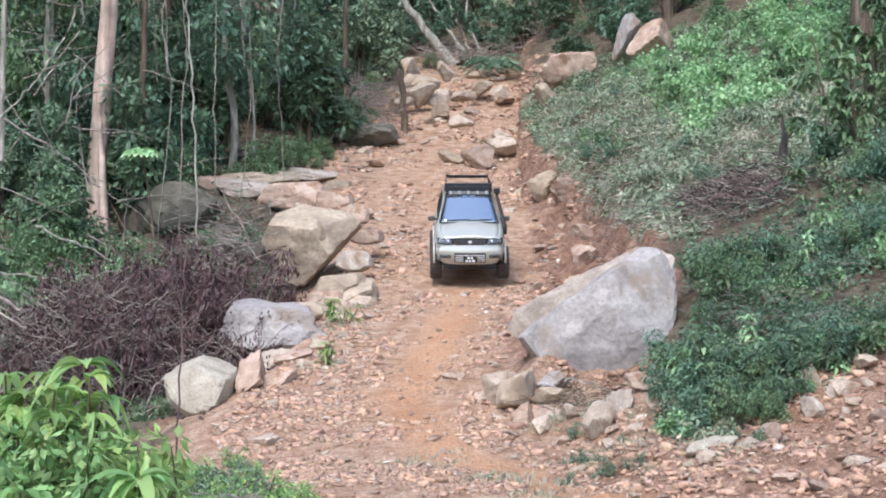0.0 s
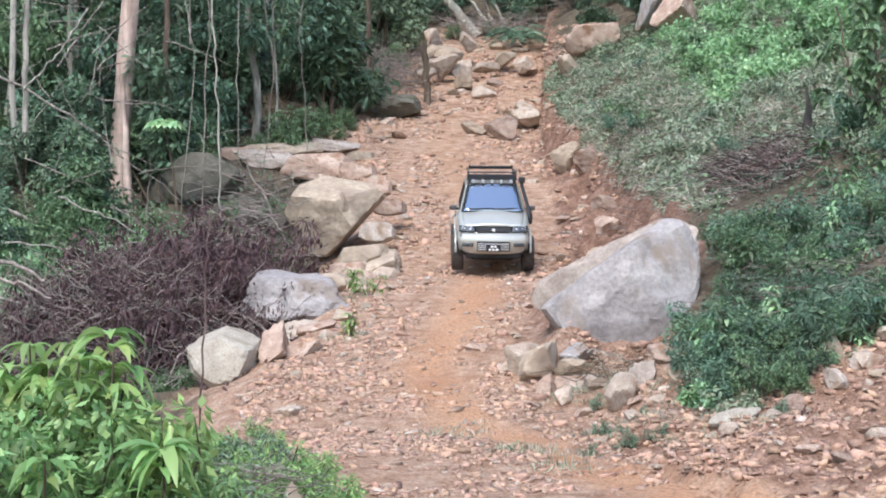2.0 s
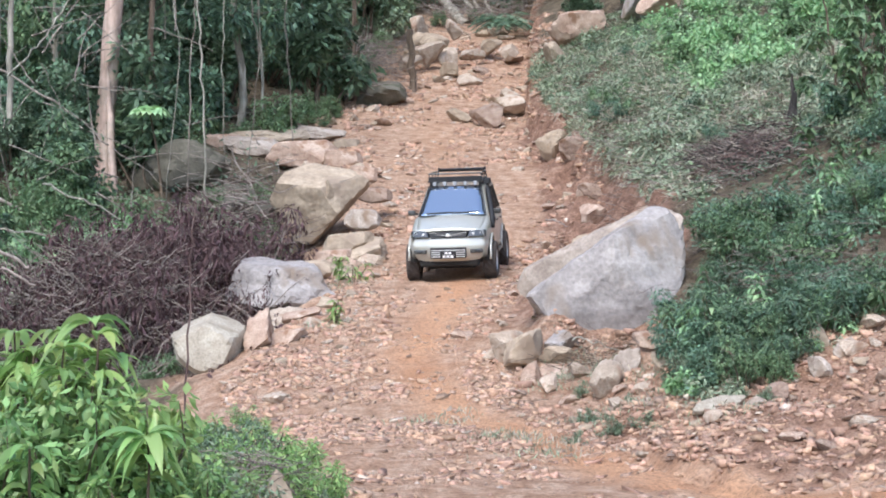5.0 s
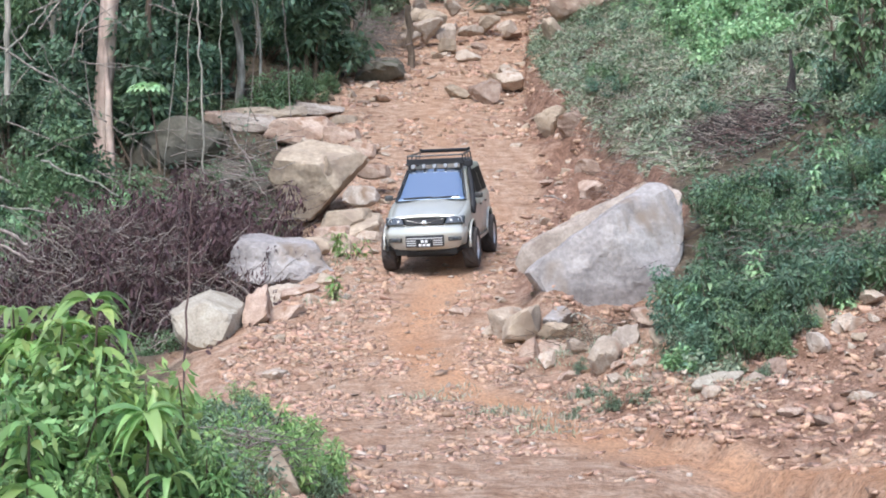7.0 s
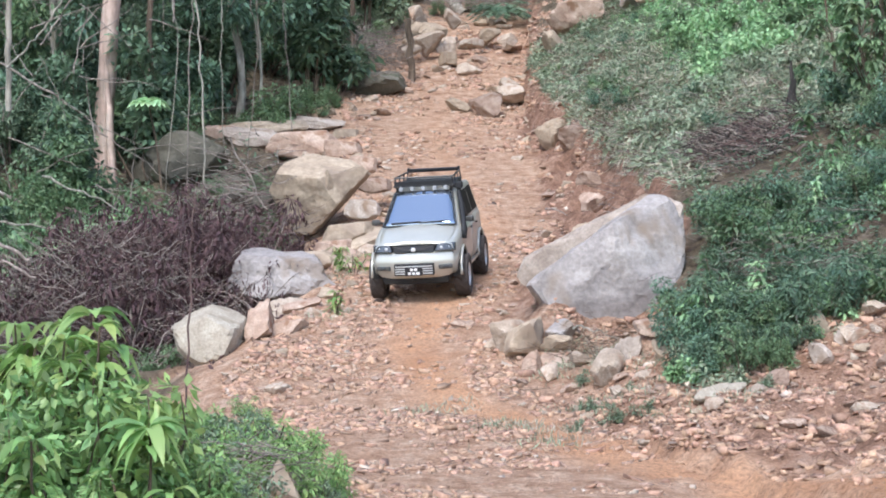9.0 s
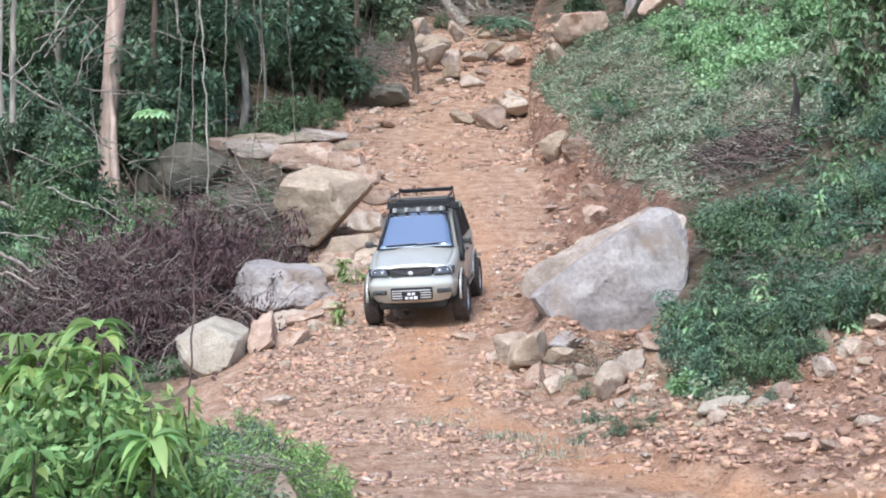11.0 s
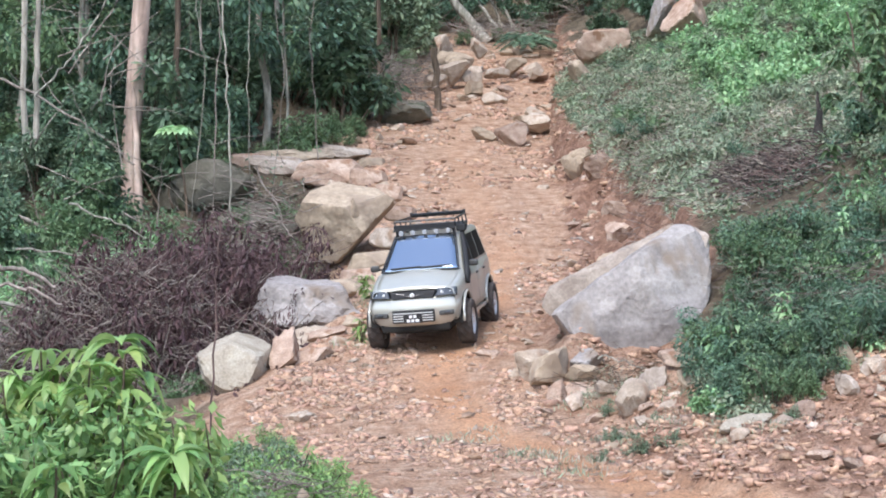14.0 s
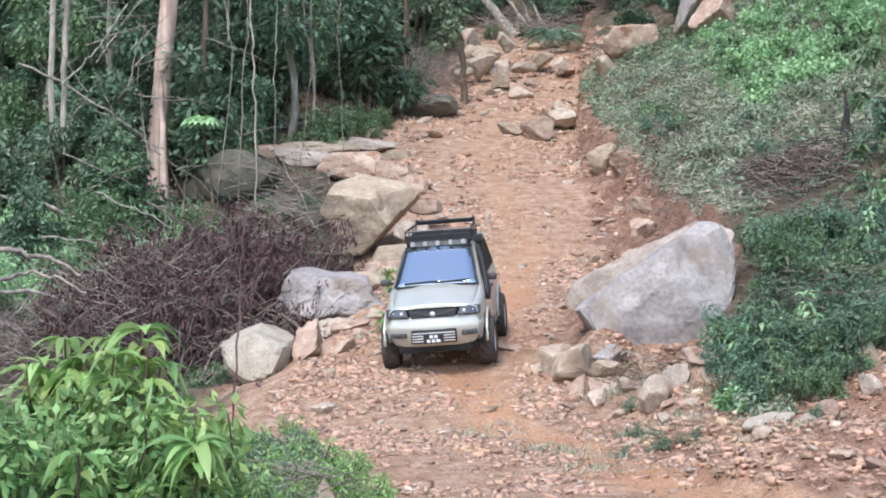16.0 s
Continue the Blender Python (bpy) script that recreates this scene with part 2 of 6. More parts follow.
def ground(x, y):
    """Height of the hillside: the track, the cut bank on its right, the hollow on its left."""
    x, y = np.asarray(x, float), np.asarray(y, float)
    z = np.interp(y, PROFILE_Y, PROFILE_Z)
    centre = np.interp(y, [27, 40], [-0.85, 0.6])
    tilt = np.interp(y, [20, 25, 31, 37, 39], [0, 0.06, 0.055, 0.0, -0.01])
    z = z + tilt * np.clip(x - centre, -1.6, 1.6)
    s = np.maximum(x - track_right(y), 0)
    steep = smooth(23, 34, y)
    cut = np.minimum(s, 1.3) * (0.25 + 0.65 * steep) + np.maximum(s - 1.3, 0) * (0.30 + 0.13 * steep)
    brink = lip(y) + 0.30 * rough_field(x, y, 1.5) + 0.15 * rough_field(x, y, 0.5)
    scarp = np.minimum(s, np.maximum(brink - 0.55, 0)) * 0.40 + 0.85 * smooth(brink - 0.55, brink, s) * smooth(0, 0.3, s) + np.maximum(s - brink, 0) * 0.43
    sharp = smooth(29, 33, y)
    cut = cut * (1 - sharp) + scarp * sharp
    z = z + np.where(s > 14, cut + 0.1 * (s - 14), cut) * smooth(12, 20, y)
    d = np.maximum(track_left(y) - x, 0)
    hollow = 0.75 * smooth(0.1, 2.4, d) * smooth(20, 27, y) * (1 - 0.55 * smooth(38, 46, y))
    z = z - hollow + 0.12 * np.maximum(d - 7, 0) * smooth(30, 45, y)
    away = np.maximum(np.minimum(s + d, 2.5), 0)
    z = z + 0.16 * away * rough_field(x, y, 1.7) + 0.05 * (0.25 + away) * rough_field(x, y, 0.55)
    apron = smooth(1.2, 2.6, x) * (1 - smooth(23, 26, y)) * smooth(12, 16, y)
    z = z + apron * (0.16 * rough_field(x, y, 0.8) + 0.08 * rough_field(x, y, 0.33) + 0.10 * rough_field(x, y, 1.9))
    ledge = smooth(-0.02, 0.14, x - 2.3 - (18.5 - y) * 0.12 + 0.22 * rough_field(x, y, 0.6))
    z = z + 0.24 * ledge * smooth(11, 13, y) * (1 - smooth(19, 21, y)) * (1 - smooth(6, 9, x))
    z = z + 0.52 * np.exp(-((x - 1.5) / 0.45) ** 2 - ((y - 26.6) / 0.8) ** 2) - 0.42 * np.exp(-((x - 2.75) / 0.6) ** 2 - ((y - 25.7) / 0.8) ** 2)
    face = smooth(0.0, 0.4, s) * (1 - smooth(brink - 0.1, brink + 0.3, s)) * steep
    z = z + face * (0.26 * rough_field(x, y, 0.75) + 0.20 * rough_field(x, y, 0.35))
    z = z + 0.32 * smooth(0.6, 1.6, -x) * smooth(7, 10, y) * (1 - smooth(14, 18, y)) * (1 - smooth(4, 6, -x))
    z = z + 0.022 * rough_field(x, y, 0.26) * smooth(10, 13, y)
    z = z + 0.018 * rough_field(x, y, 0.28) + 0.035 * rough_field(x, y, 0.9)
    return z


def mesh_of(name, verts, faces, materials, smooth_shade=False, indices=None):
    me = bpy.data.meshes.new(name)
    verts = np.asarray(verts, np.float32)
    faces = np.asarray(faces, np.int32)
    me.vertices.add(len(verts))
    me.vertices.foreach_set("co", verts.ravel())
    n = faces.shape[1]
    me.loops.add(faces.size)
    me.loops.foreach_set("vertex_index", faces.ravel())
    me.polygons.add(len(faces))
    me.polygons.foreach_set("loop_start", np.arange(0, faces.size, n, dtype=np.int32))
    me.polygons.foreach_set("loop_total", np.full(len(faces), n, np.int32))
    if smooth_shade:
        me.polygons.foreach_set("use_smooth", np.ones(len(faces), bool))
    for m in materials:
        me.materials.append(m)
    if indices is not None:
        me.polygons.foreach_set("material_index", np.asarray(indices, np.int32))
    me.update()
    me.validate()
    return me


def part(name, bm, material, parent, label="", shade=False):
    """Links a bmesh as one mesh object under a thing or a part."""
    me = bpy.data.meshes.new(name)
    bmesh.ops.recalc_face_normals(bm, faces=bm.faces)
    for f in bm.faces:
        f.smooth = shade
    bm.to_mesh(me)
    bm.free()
    me.materials.append(material)
    ob = new(name, me)
    ob.parent = parent
    return tagged(ob, label)


def under(name, me, parent, label=""):
    ob = new(name, me)
    ob.parent = parent
    return tagged(ob, label)


def box(bm, x0, x1, y0, y1, z0, z1, bevel=0.0, m=None):
    made = bmesh.ops.create_cube(bm, size=1)["verts"]
    for v in made:
        v.co = Vector(((x0 + x1) / 2 + v.co.x * (x1 - x0), (y0 + y1) / 2 + v.co.y * (y1 - y0), (z0 + z1) / 2 + v.co.z * (z1 - z0)))
    if bevel:
        edges = {e for v in made for e in v.link_edges}
        made = bmesh.ops.bevel(bm, geom=list(edges), offset=bevel, segments=2, affect="EDGES", profile=0.6)["verts"]
    if m is not None:
        bmesh.ops.transform(bm, matrix=m, verts=made)
    return bm


def tube_arrays(points, radii, sides=6):
    """A tapered tube along points."""
    p = np.asarray(points, float)
    r = np.asarray(radii, float)
    t = np.gradient(p, axis=0)
    t /= np.linalg.norm(t, axis=1)[:, None] + 1e-9
    ref = np.where(np.abs(t[:, 2:3]) > 0.9, [[1.0, 0, 0]], [[0, 0, 1.0]])
    a = np.cross(t, ref)
    a /= np.linalg.norm(a, axis=1)[:, None] + 1e-9
    b = np.cross(t, a)
    ang = np.linspace(0, 2 * np.pi, sides, endpoint=False)
    ring = np.cos(ang)[None, :, None] * a[:, None, :] + np.sin(ang)[None, :, None] * b[:, None, :]
    v = (p[:, None, :] + ring * r[:, None, None]).reshape(-1, 3)
    k, n = len(p), sides
    i = np.arange(k - 1)[:, None] * n
    j = np.arange(n)[None, :]
    q = np.stack([i + j, i + (j + 1) % n, i + n + (j + 1) % n, i + n + j], -1).reshape(-1, 4)
    return v, q


def joined(pieces):
    vs, fs, o = [], [], 0
    for v, f in pieces:
        vs.append(v)
        fs.append(np.asarray(f) + o)
        o += len(v)
    return np.concatenate(vs), np.concatenate(fs)


def tube_bm(points, r, sides=8, close=True):
    bm = bmesh.new()
    radii = r if hasattr(r, "__len__") else [r] * len(points)
    v, f = tube_arrays(points, radii, sides)
    bv = [bm.verts.new(c) for c in v]
    for q in f:
        bm.faces.new([bv[i] for i in q])
    if close:
        bm.faces.new(bv[:sides])
        bm.faces.new(bv[-sides:])
    return bm


def unit(v):
    return v / (np.linalg.norm(v, axis=-1, keepdims=True) + 1e-9)


def leaf_arrays(base, axis, length, width, rng, fold=0.25, droop=0.0):
    """Leaves as folded blades of two quads: base, shoulder, tip, shoulder."""
    n = len(base)
    axis = unit(axis)
    side = unit(np.cross(axis, unit(np.array([0, 0, 1.0]) + rng.normal(0, 0.45, (n, 3)))))
    up = np.cross(side, axis)
    L, W = np.broadcast_to(length, n)[:, None], np.broadcast_to(width, n)[:, None]
    mid = base + axis * L * 0.5 + np.array([0, 0, -1.0]) * 0.15 * droop * L
    tip = base + axis * L + np.array([0, 0, -1.0]) * 0.5 * droop * L
    left = mid + side * W * 0.5 - up * W * fold
    right = mid - side * W * 0.5 - up * W * fold
    v = np.stack([base, left, tip, right], 1).reshape(-1, 3)
    i = np.arange(n)[:, None] * 4
    return v, np.concatenate([i + [[0, 2, 1]], i + [[0, 3, 2]]]).reshape(-1, 3)


def blob_points(n, centre, radius, rng, hollow=0.35):
    d = unit(rng.normal(0, 1, (n, 3)))
    r = (hollow + (1 - hollow) * rng.rand(n, 1) ** 0.6)
    return np.asarray(centre) + d * r * np.asarray(radius), d


def wander(start, end, bend, rng, n=8):
    s, e = np.asarray(start, float), np.asarray(end, float)
    t = np.linspace(0, 1, n)[:, None]
    p = s + (e - s) * t
    off = np.cumsum(rng.normal(0, 1, (n, 3)), 0)
    off -= off[0] + (off[-1] - off[0]) * t
    return p + off * bend * np.linalg.norm(e - s) / n


def boulder_mesh(name, size, seed, material, cuts=11, detail=4, grit=0.05, planes=()):
    """A broken boulder: a block split along planes, its edges worn and its faces weathered."""
    rng = np.random.RandomState(seed)
    bm = bmesh.new()
    bmesh.ops.create_icosphere(bm, subdivisions=detail, radius=1)
    normals = unit(rng.normal(0, 1, (cuts, 3)) * [1, 1, 0.9])
    depth = rng.uniform(0.44, 0.88, cuts)
    if len(planes):
        normals = np.concatenate([unit(np.array([p[:3] for p in planes], float)), normals[:4]])
        depth = np.concatenate([[p[3] for p in planes], depth[:4] + 0.25])
    off = Vector(rng.uniform(-50, 50, 3))
    for v in bm.verts:
        p = np.array(v.co) * 1.35
        dots = normals @ p
        shrink = np.min(np.where(dots > 1e-6, depth / np.maximum(dots, 1e-6), 9.0))
        if shrink < 1:
            p = p * (shrink + 0.02 * (1 - shrink))
        c = Vector(p)
        k = noise.noise(c * 2.1 + off)
        c += c.normalized() * (grit * 1.3 * k + grit * 0.8 * noise.noise(c * 5 + off) + grit * 0.45 * noise.noise(c * 12 + off) + grit * 0.25 * noise.noise(c * 27 + off))
        v.co = Vector((c.x * size[0], c.y * size[1], c.z * size[2]))
    for f in bm.faces:
        f.smooth = detail >= 3
    me = bpy.data.meshes.new(name)
    bm.to_mesh(me)
    bm.free()
    me.materials.append(material)
    if detail >= 3:
        me.set_sharp_from_angle(angle=radians(19))
    return me


# ---- the hillside ----
def steps(parts_):
    out = [np.arange(a, b, d) for a, b, d in parts_]
    return np.concatenate(out)


def build_ground():
    far = np.array([20, 24, 30, 38, 50, 70, 100, 160, 300, 600.0])
    xs = np.concatenate([-far[::-1], steps([(-17, -6, 0.35), (-6, 6, 0.13), (6, 17.1, 0.3)]), far])
    ys = np.concatenate([[-600, -300, -120, -50, -20, -5, 4], steps([(8, 14, 0.3), (14, 46, 0.13), (46, 80, 0.3)]), [81, 84, 88, 94, 100, 110, 125, 150, 200, 260, 400, 600, 900]])
    X, Y = np.meshgrid(xs, ys)
    Z = ground(X, Y)
    v = np.stack([X, Y, Z], -1).reshape(-1, 3)
    nx, ny = len(xs), len(ys)
    i = (np.arange(ny - 1)[:, None] * nx + np.arange(nx - 1)[None, :]).ravel()
    me = mesh_of("ground", v, np.stack([i, i + 1, i + nx + 1, i + nx], -1), [GROUND], True)
    x, y = v[:, 0], v[:, 1]
    s, d = x - track_right(y), track_left(y) - x
    wob = rough_field(x, y, 1.3) * 0.6 + rough_field(x, y, 0.5) * 0.3
    bank = smooth(0.0, 0.35, s - lip(y) + 0.4 * wob) * smooth(22.6, 25, y + 0.6 * wob)
    left = smooth(0.9, 2.2, d + wob)
    litter = np.clip(np.maximum(bank, left) + smooth(72, 80, y + 2 * wob), 0, 1)
    litter = litter * smooth(15, 22, y + 3 * wob) + (1 - smooth(15, 22, y)) * smooth(0.2, 1.2, d + wob)
    cut = smooth(-0.3, 0.3, s + wob * 0.5) * smooth(22, 30, y) + 0.75 * smooth(0.4, 0.9, x - rut_middle(y) + 0.4 * wob) * (1 - smooth(21.5, 25, y))
    rut = np.exp(-((x - rut_middle(y) - 0.3 * wob) / np.interp(y, [20, 28], [0.48, 0.52])) ** 2) * (1.0 + 0.4 * wob)
    rut = np.clip(rut, 0, 1) * smooth(9, 14, y) * (1 - 0.7 * smooth(33, 42, y)) * (1 - smooth(52, 64, y))
    for name, values in (("litter", litter), ("cut", np.clip(cut, 0, 1)), ("rut", rut)):
        a = me.attributes.new(name, "FLOAT", "POINT")
        a.data.foreach_set("value", values.astype(np.float32))
    tagged(new("ground", me), "rutted red laterite track on a stony hillside", "ground", kind="structure")


build_ground()


# ---- the car ----
def arch_bottom(y):
    z = 0.47
    for c in (-1.21, 1.21):
        q = 0.45 ** 2 - (y - c) ** 2
        if q > 0:
            z = max(z, 0.40 + math.sqrt(q))
    return z


def shoulder(y):
    return float(np.interp(y, [-1.84, -1.72, -1.3, -0.95, 1.75], [0.96, 1.00, 1.10, 1.18, 1.20]))


def half_width(y):
    return float(np.interp(y, [-1.84, -1.7, -1.35, -0.9, 1.2, 1.65, 1.78], [0.66, 0.72, 0.755, 0.765, 0.765, 0.74, 0.68]))


def loft(rows_, closed=False):
    bm = bmesh.new()
    grid = [[bm.verts.new(c) for c in r] for r in rows_]
    for a, b in zip(grid, grid[1:]):
        for k in range(len(a) - (0 if closed else 1)):
            n = (k + 1) % len(a)
            try:
                bm.faces.new((a[k], a[n], b[n], b[k]))
            except ValueError:
                pass
    bmesh.ops.remove_doubles(bm, verts=bm.verts, dist=0.0005)
    return bm


def thicken(bm, d):
    bmesh.ops.recalc_face_normals(bm, faces=bm.faces)
    bmesh.ops.solidify(bm, geom=list(bm.faces), thickness=d)
    return bm


def patch(a, b, c, d, n=6, bulge=0.0, out=(0, 0, 0)):
    """A curved pane between four corners (a, b below; d, c above), pushed out."""
    a, b, c, d, out = (Vector(v) for v in (a, b, c, d, out))
    rows_ = []
    for j in range(n + 1):
        v = j / n
        row = []
        for i in range(n + 1):
            u = i / n
            p = a.lerp(b, u).lerp(d.lerp(c, u), v)
            row.append(p + out * (1 + bulge * 4 * u * (1 - u)))
        rows_.append(row)
    return loft(rows_)


def build_car():
    car = new("offroad_car")
    tagged(car, "lifted champagne silver compact off-road car with roof basket", "car")
    # body shell
    rows_ = []
    for y in np.concatenate([np.arange(-1.80, 1.76, 0.05), [1.78]]):
        w, s, b = half_width(y), shoulder(y), arch_bottom(y)
        crown = float(np.interp(y, [-1.8, -1.3], [0.012, 0.05]))
        right = [(w - 0.05, b), (w - 0.008, b + 0.03), (w + 0.004, max(b + 0.05, 0.70)), (w, max(b + 0.08, 0.86)), (w - 0.015, s - 0.08), (w - 0.045, s - 0.012), (w - 0.10, s + 0.012), (w * 0.5, s + crown * 0.75), (0, s + crown)]
        rows_.append([(x, y, z) for x, z in right] + [(-x, y, z) for x, z in right[-2::-1]])
    bm = loft(rows_)
    part("body", bm, PAINT, car, shade=True)
    bm = bmesh.new()
    box(bm, -0.60, 0.60, -1.70, 1.72, 0.36, 0.95, 0.04)
    # these two lower dark boxes stand in for the shade under the car
    box(bm, -0.46, 0.46, -1.35, 1.4, 0.23, 0.40, 0.05)
    box(bm, -0.56, 0.56, -1.80, -1.62, 0.31, 0.60, 0.04)
    part("underbody", bm, DARK, car)
    bm = loft([[(x, 1.78, z) for x in (-0.68, -0.3, 0.3, 0.68)] for z in (0.45, 0.8, 1.2)])
    part("tailgate", thicken(bm, 0.02), PAINT, car)
    # bonnet, with a raised middle
    rows_ = []
    for y in np.linspace(-1.79, -0.97, 10):
        w, s = half_width(y) - 0.115, shoulder(y)
        rows_.append([(x * w, y, s + 0.014 + float(np.interp(y, [-1.79, -1.3], [0.008, 0.045])) * (1 - abs(x) ** 1.6) + (0.012 if abs(x) < 0.55 else 0)) for x in np.linspace(-1, 1, 15)])
    part("bonnet", thicken(loft(rows_), 0.02), PAINT, car, shade=True)
    # bumper: a curved plan swept up through its bulges
    rows_ = []
    for z, push, w in ((0.40, -0.07, 0.68), (0.43, -0.01, 0.73), (0.55, 0.03, 0.77), (0.66, 0.05, 0.785), (0.73, 0.05, 0.785), (0.78, 0.015, 0.775), (0.83, 0.0, 0.765), (0.865, -0.015, 0.75)):
        row = []
        for q in np.linspace(-1, 1, 33):
            a = abs(q)
            if a < 0.78:
                x = q / 0.78 * (w - 0.07)
                y = -1.86 + 0.10 * (a / 0.78) ** 2.4
            else:
                t = (a - 0.78) / 0.22
                x = math.copysign(w - 0.07 + 0.07 * math.sin(min(1, t * 1.6) * math.pi / 2), q)
                y = -1.76 + 0.20 * t
            tuck = float(smooth(0.62, 0.95, a))
            row.append((x * (1 - 0.05 * tuck), y - push * (1 - 0.5 * a), z + tuck * 0.14 * float(np.interp(z, [0.40, 0.78], [1, 0]))))
        rows_.append(row)
    part("bumper", thicken(loft(rows_), 0.025), PAINT, car, "champagne bumper with grille opening", shade=True)
    # upper grille and bonnet lip
    bm = patch((-0.33, -1.868, 0.862), (0.33, -1.868, 0.862), (0.37, -1.835, 0.968), (-0.37, -1.835, 0.968), 6, 0.0, (0, -0.006, 0))
    grille = part("grille", thicken(bm, 0.05), TRIM_BLACK, car, "black grille with chrome wing")
    for sgn in (-1, 1):
        part("chrome_wing", tube_bm([(0, -1.893, 0.895), (sgn * 0.12, -1.888, 0.905), (sgn * 0.24, -1.88, 0.935), (sgn * 0.34, -1.868, 0.962)], [0.005, 0.005, 0.004, 0.003], 6), LENS, grille, "chrome strip")
    bm = bmesh.new()
    bmesh.ops.create_uvsphere(bm, u_segments=12, v_segments=8, radius=0.04)
    bmesh.ops.transform(bm, matrix=Matrix.Translation((0, -1.89, 0.905)) @ Matrix.Diagonal((1.1, 0.4, 0.9, 1)), verts=bm.verts)
    part("emblem", bm, ALLOY, grille, "chrome oval emblem", shade=True)
    # lower grille with slats
    bm = bmesh.new()
    box(bm, -0.34, 0.34, -1.945, -1.85, 0.475, 0.675, 0.015)
    low = part("lower_grille", bm, TRIM_BLACK, car, "black lower grille")
    for z in (0.51, 0.55, 0.59, 0.63):
        bm = bmesh.new()
        box(bm, -0.32, 0.32, -1.962, -1.94, z - 0.008, z + 0.008, 0.003)
        part("slat", bm, ALLOY, low)
    bm = bmesh.new()
    box(bm, -0.15, 0.15, -1.985, -1.965, 0.475, 0.615, 0.006)
    plate = part("number_plate", bm, TRIM_BLACK, car, "black plate with white lettering bars")
    for x0, x1, z in ((-0.06, -0.01, 0.58), (0.01, 0.06, 0.58), (-0.10, -0.05, 0.515), (-0.03, 0.02, 0.515), (0.04, 0.10, 0.515)):
        bm = bmesh.new()
        box(bm, x0, x1, -1.99, -1.984, z - 0.022, z + 0.022)
        part("letter_bar", bm, PLATE_WHITE, plate)
    for sgn in (-1, 1):
        # headlamp wrapping round the corner
        bm = patch((sgn * 0.36, -1.853, 0.865), (sgn * 0.70, -1.76, 0.862), (sgn * 0.705, -1.70, 0.985), (sgn * 0.40, -1.80, 0.985), 6, 0.6, (sgn * 0.006, -0.022, 0.004))
        lamp = part("headlight", thicken(bm, 0.03), LENS, car, "clear headlight", shade=True)
        for cx, r in ((0.47, 0.030), (0.59, 0.026)):
            bm = bmesh.new()
            bmesh.ops.create_uvsphere(bm, u_segments=14, v_segments=8, radius=r)
            bmesh.ops.transform(bm, matrix=Matrix.Translation((sgn * cx, -1.835 + (cx - 0.46) * 0.35, 0.92)) @ Matrix.Diagonal((1, 0.45, 1, 1)), verts=bm.verts)
            part("reflector", bm, ALLOY, lamp, shade=True)
        # fog lamp recess, body-coloured in fact; the dark grey holds its shade
        bm = bmesh.new()
        box(bm, -0.12, 0.12, -0.03, 0.03, -0.038, 0.038, 0.018, pose(sgn * 0.53, -1.858, 0.60, 0, 0, sgn * 17))
        fog = part("fog_lamp", bm, RECESS, car, "fog lamp in recess coloured dark for its shade")
        bm = bmesh.new()
        box(bm, -0.05, 0.05, -0.02, 0.02, -0.026, 0.026, 0.01, pose(sgn * 0.54, -1.884, 0.60, 0, 0, sgn * 17))
        part("fog_lens", bm, LENS, fog)
        # wing mirror
        bm = bmesh.new()
        box(bm, -0.075, 0.075, -0.045, 0.045, -0.05, 0.05, 0.03, pose(sgn * 0.83, -0.66, 1.26, 0, 0, sgn * -8))
        mirror = part("wing_mirror", bm, RECESS, car, shade=True)
        part("stalk", tube_bm([(sgn * 0.70, -0.66, 1.24), (sgn * 0.80, -0.66, 1.25)], 0.022, 6), TRIM_BLACK, mirror)
        # wheel arch flares
        for cy in (-1.21, 1.21):
            pts = [(sgn * 0.775, cy + 0.465 * math.cos(a), 0.40 + 0.465 * math.sin(a)) for a in np.linspace(0.05, math.pi - 0.05, 15)]
            part("arch_flare", tube_bm(pts, [0.024] * 15, 6), PAINT, car, shade=True)
            pts = [(sgn * 0.70, cy + 0.45 * math.cos(a), 0.40 + 0.45 * math.sin(a)) for a in np.linspace(0.0, math.pi, 13)]
            bm = loft([[(sgn * x, p[1], p[2]) for x in (0.50, 0.755)] for p in pts])
            part("wheel_well", thicken(bm, 0.01), DARK, car)
        bm = bmesh.new()
        box(bm, sgn * 0.74 - 0.035, sgn * 0.74 + 0.035, -0.72, 0.72, 0.40, 0.47, 0.02)
        part("side_step", bm, PAINT, car)
        # doors: seams and handles
        for y0, y1 in ((-0.80, 0.12), (0.14, 0.86)):
            a = patch((sgn * 0.766, y0, 0.53), (sgn * 0.766, y1, 0.53), (sgn * 0.748, y1, 1.13), (sgn * 0.748, y0, 1.13), 6, 0.9, (sgn * 0.007, 0, 0))
            door = part("door", thicken(a, 0.008), PAINT, car, shade=True)
            bm = bmesh.new()
            box(bm, sgn * 0.775 - 0.012, sgn * 0.775 + 0.012, y1 - 0.20, y1 - 0.06, 1.03, 1.06, 0.008)
            part("door_handle", bm, TRIM_BLACK, door)
    # cabin
    bm = bmesh.new()
    low_f, low_r, top_f, top_r = (0.70, -0.99, 1.17), (0.70, 1.72, 1.18), (0.555, -0.27, 1.735), (0.56, 1.52, 1.755)
    corner = [bm.verts.new((s * p[0], p[1], p[2])) for p in (low_f, low_r, top_r, top_f) for s in (-1, 1)]
    lf, rf, lb, rb, ltb, rtb, ltf, rtf = corner
    for f in ((lf, rf, rtf, ltf), (ltf, rtf, rtb, ltb), (lb, ltb, rtb, rb), (lf, ltf, ltb, lb), (rf, rb, rtb, rtf), (lf, lb, rb, rf)):
        bm.faces.new(f)
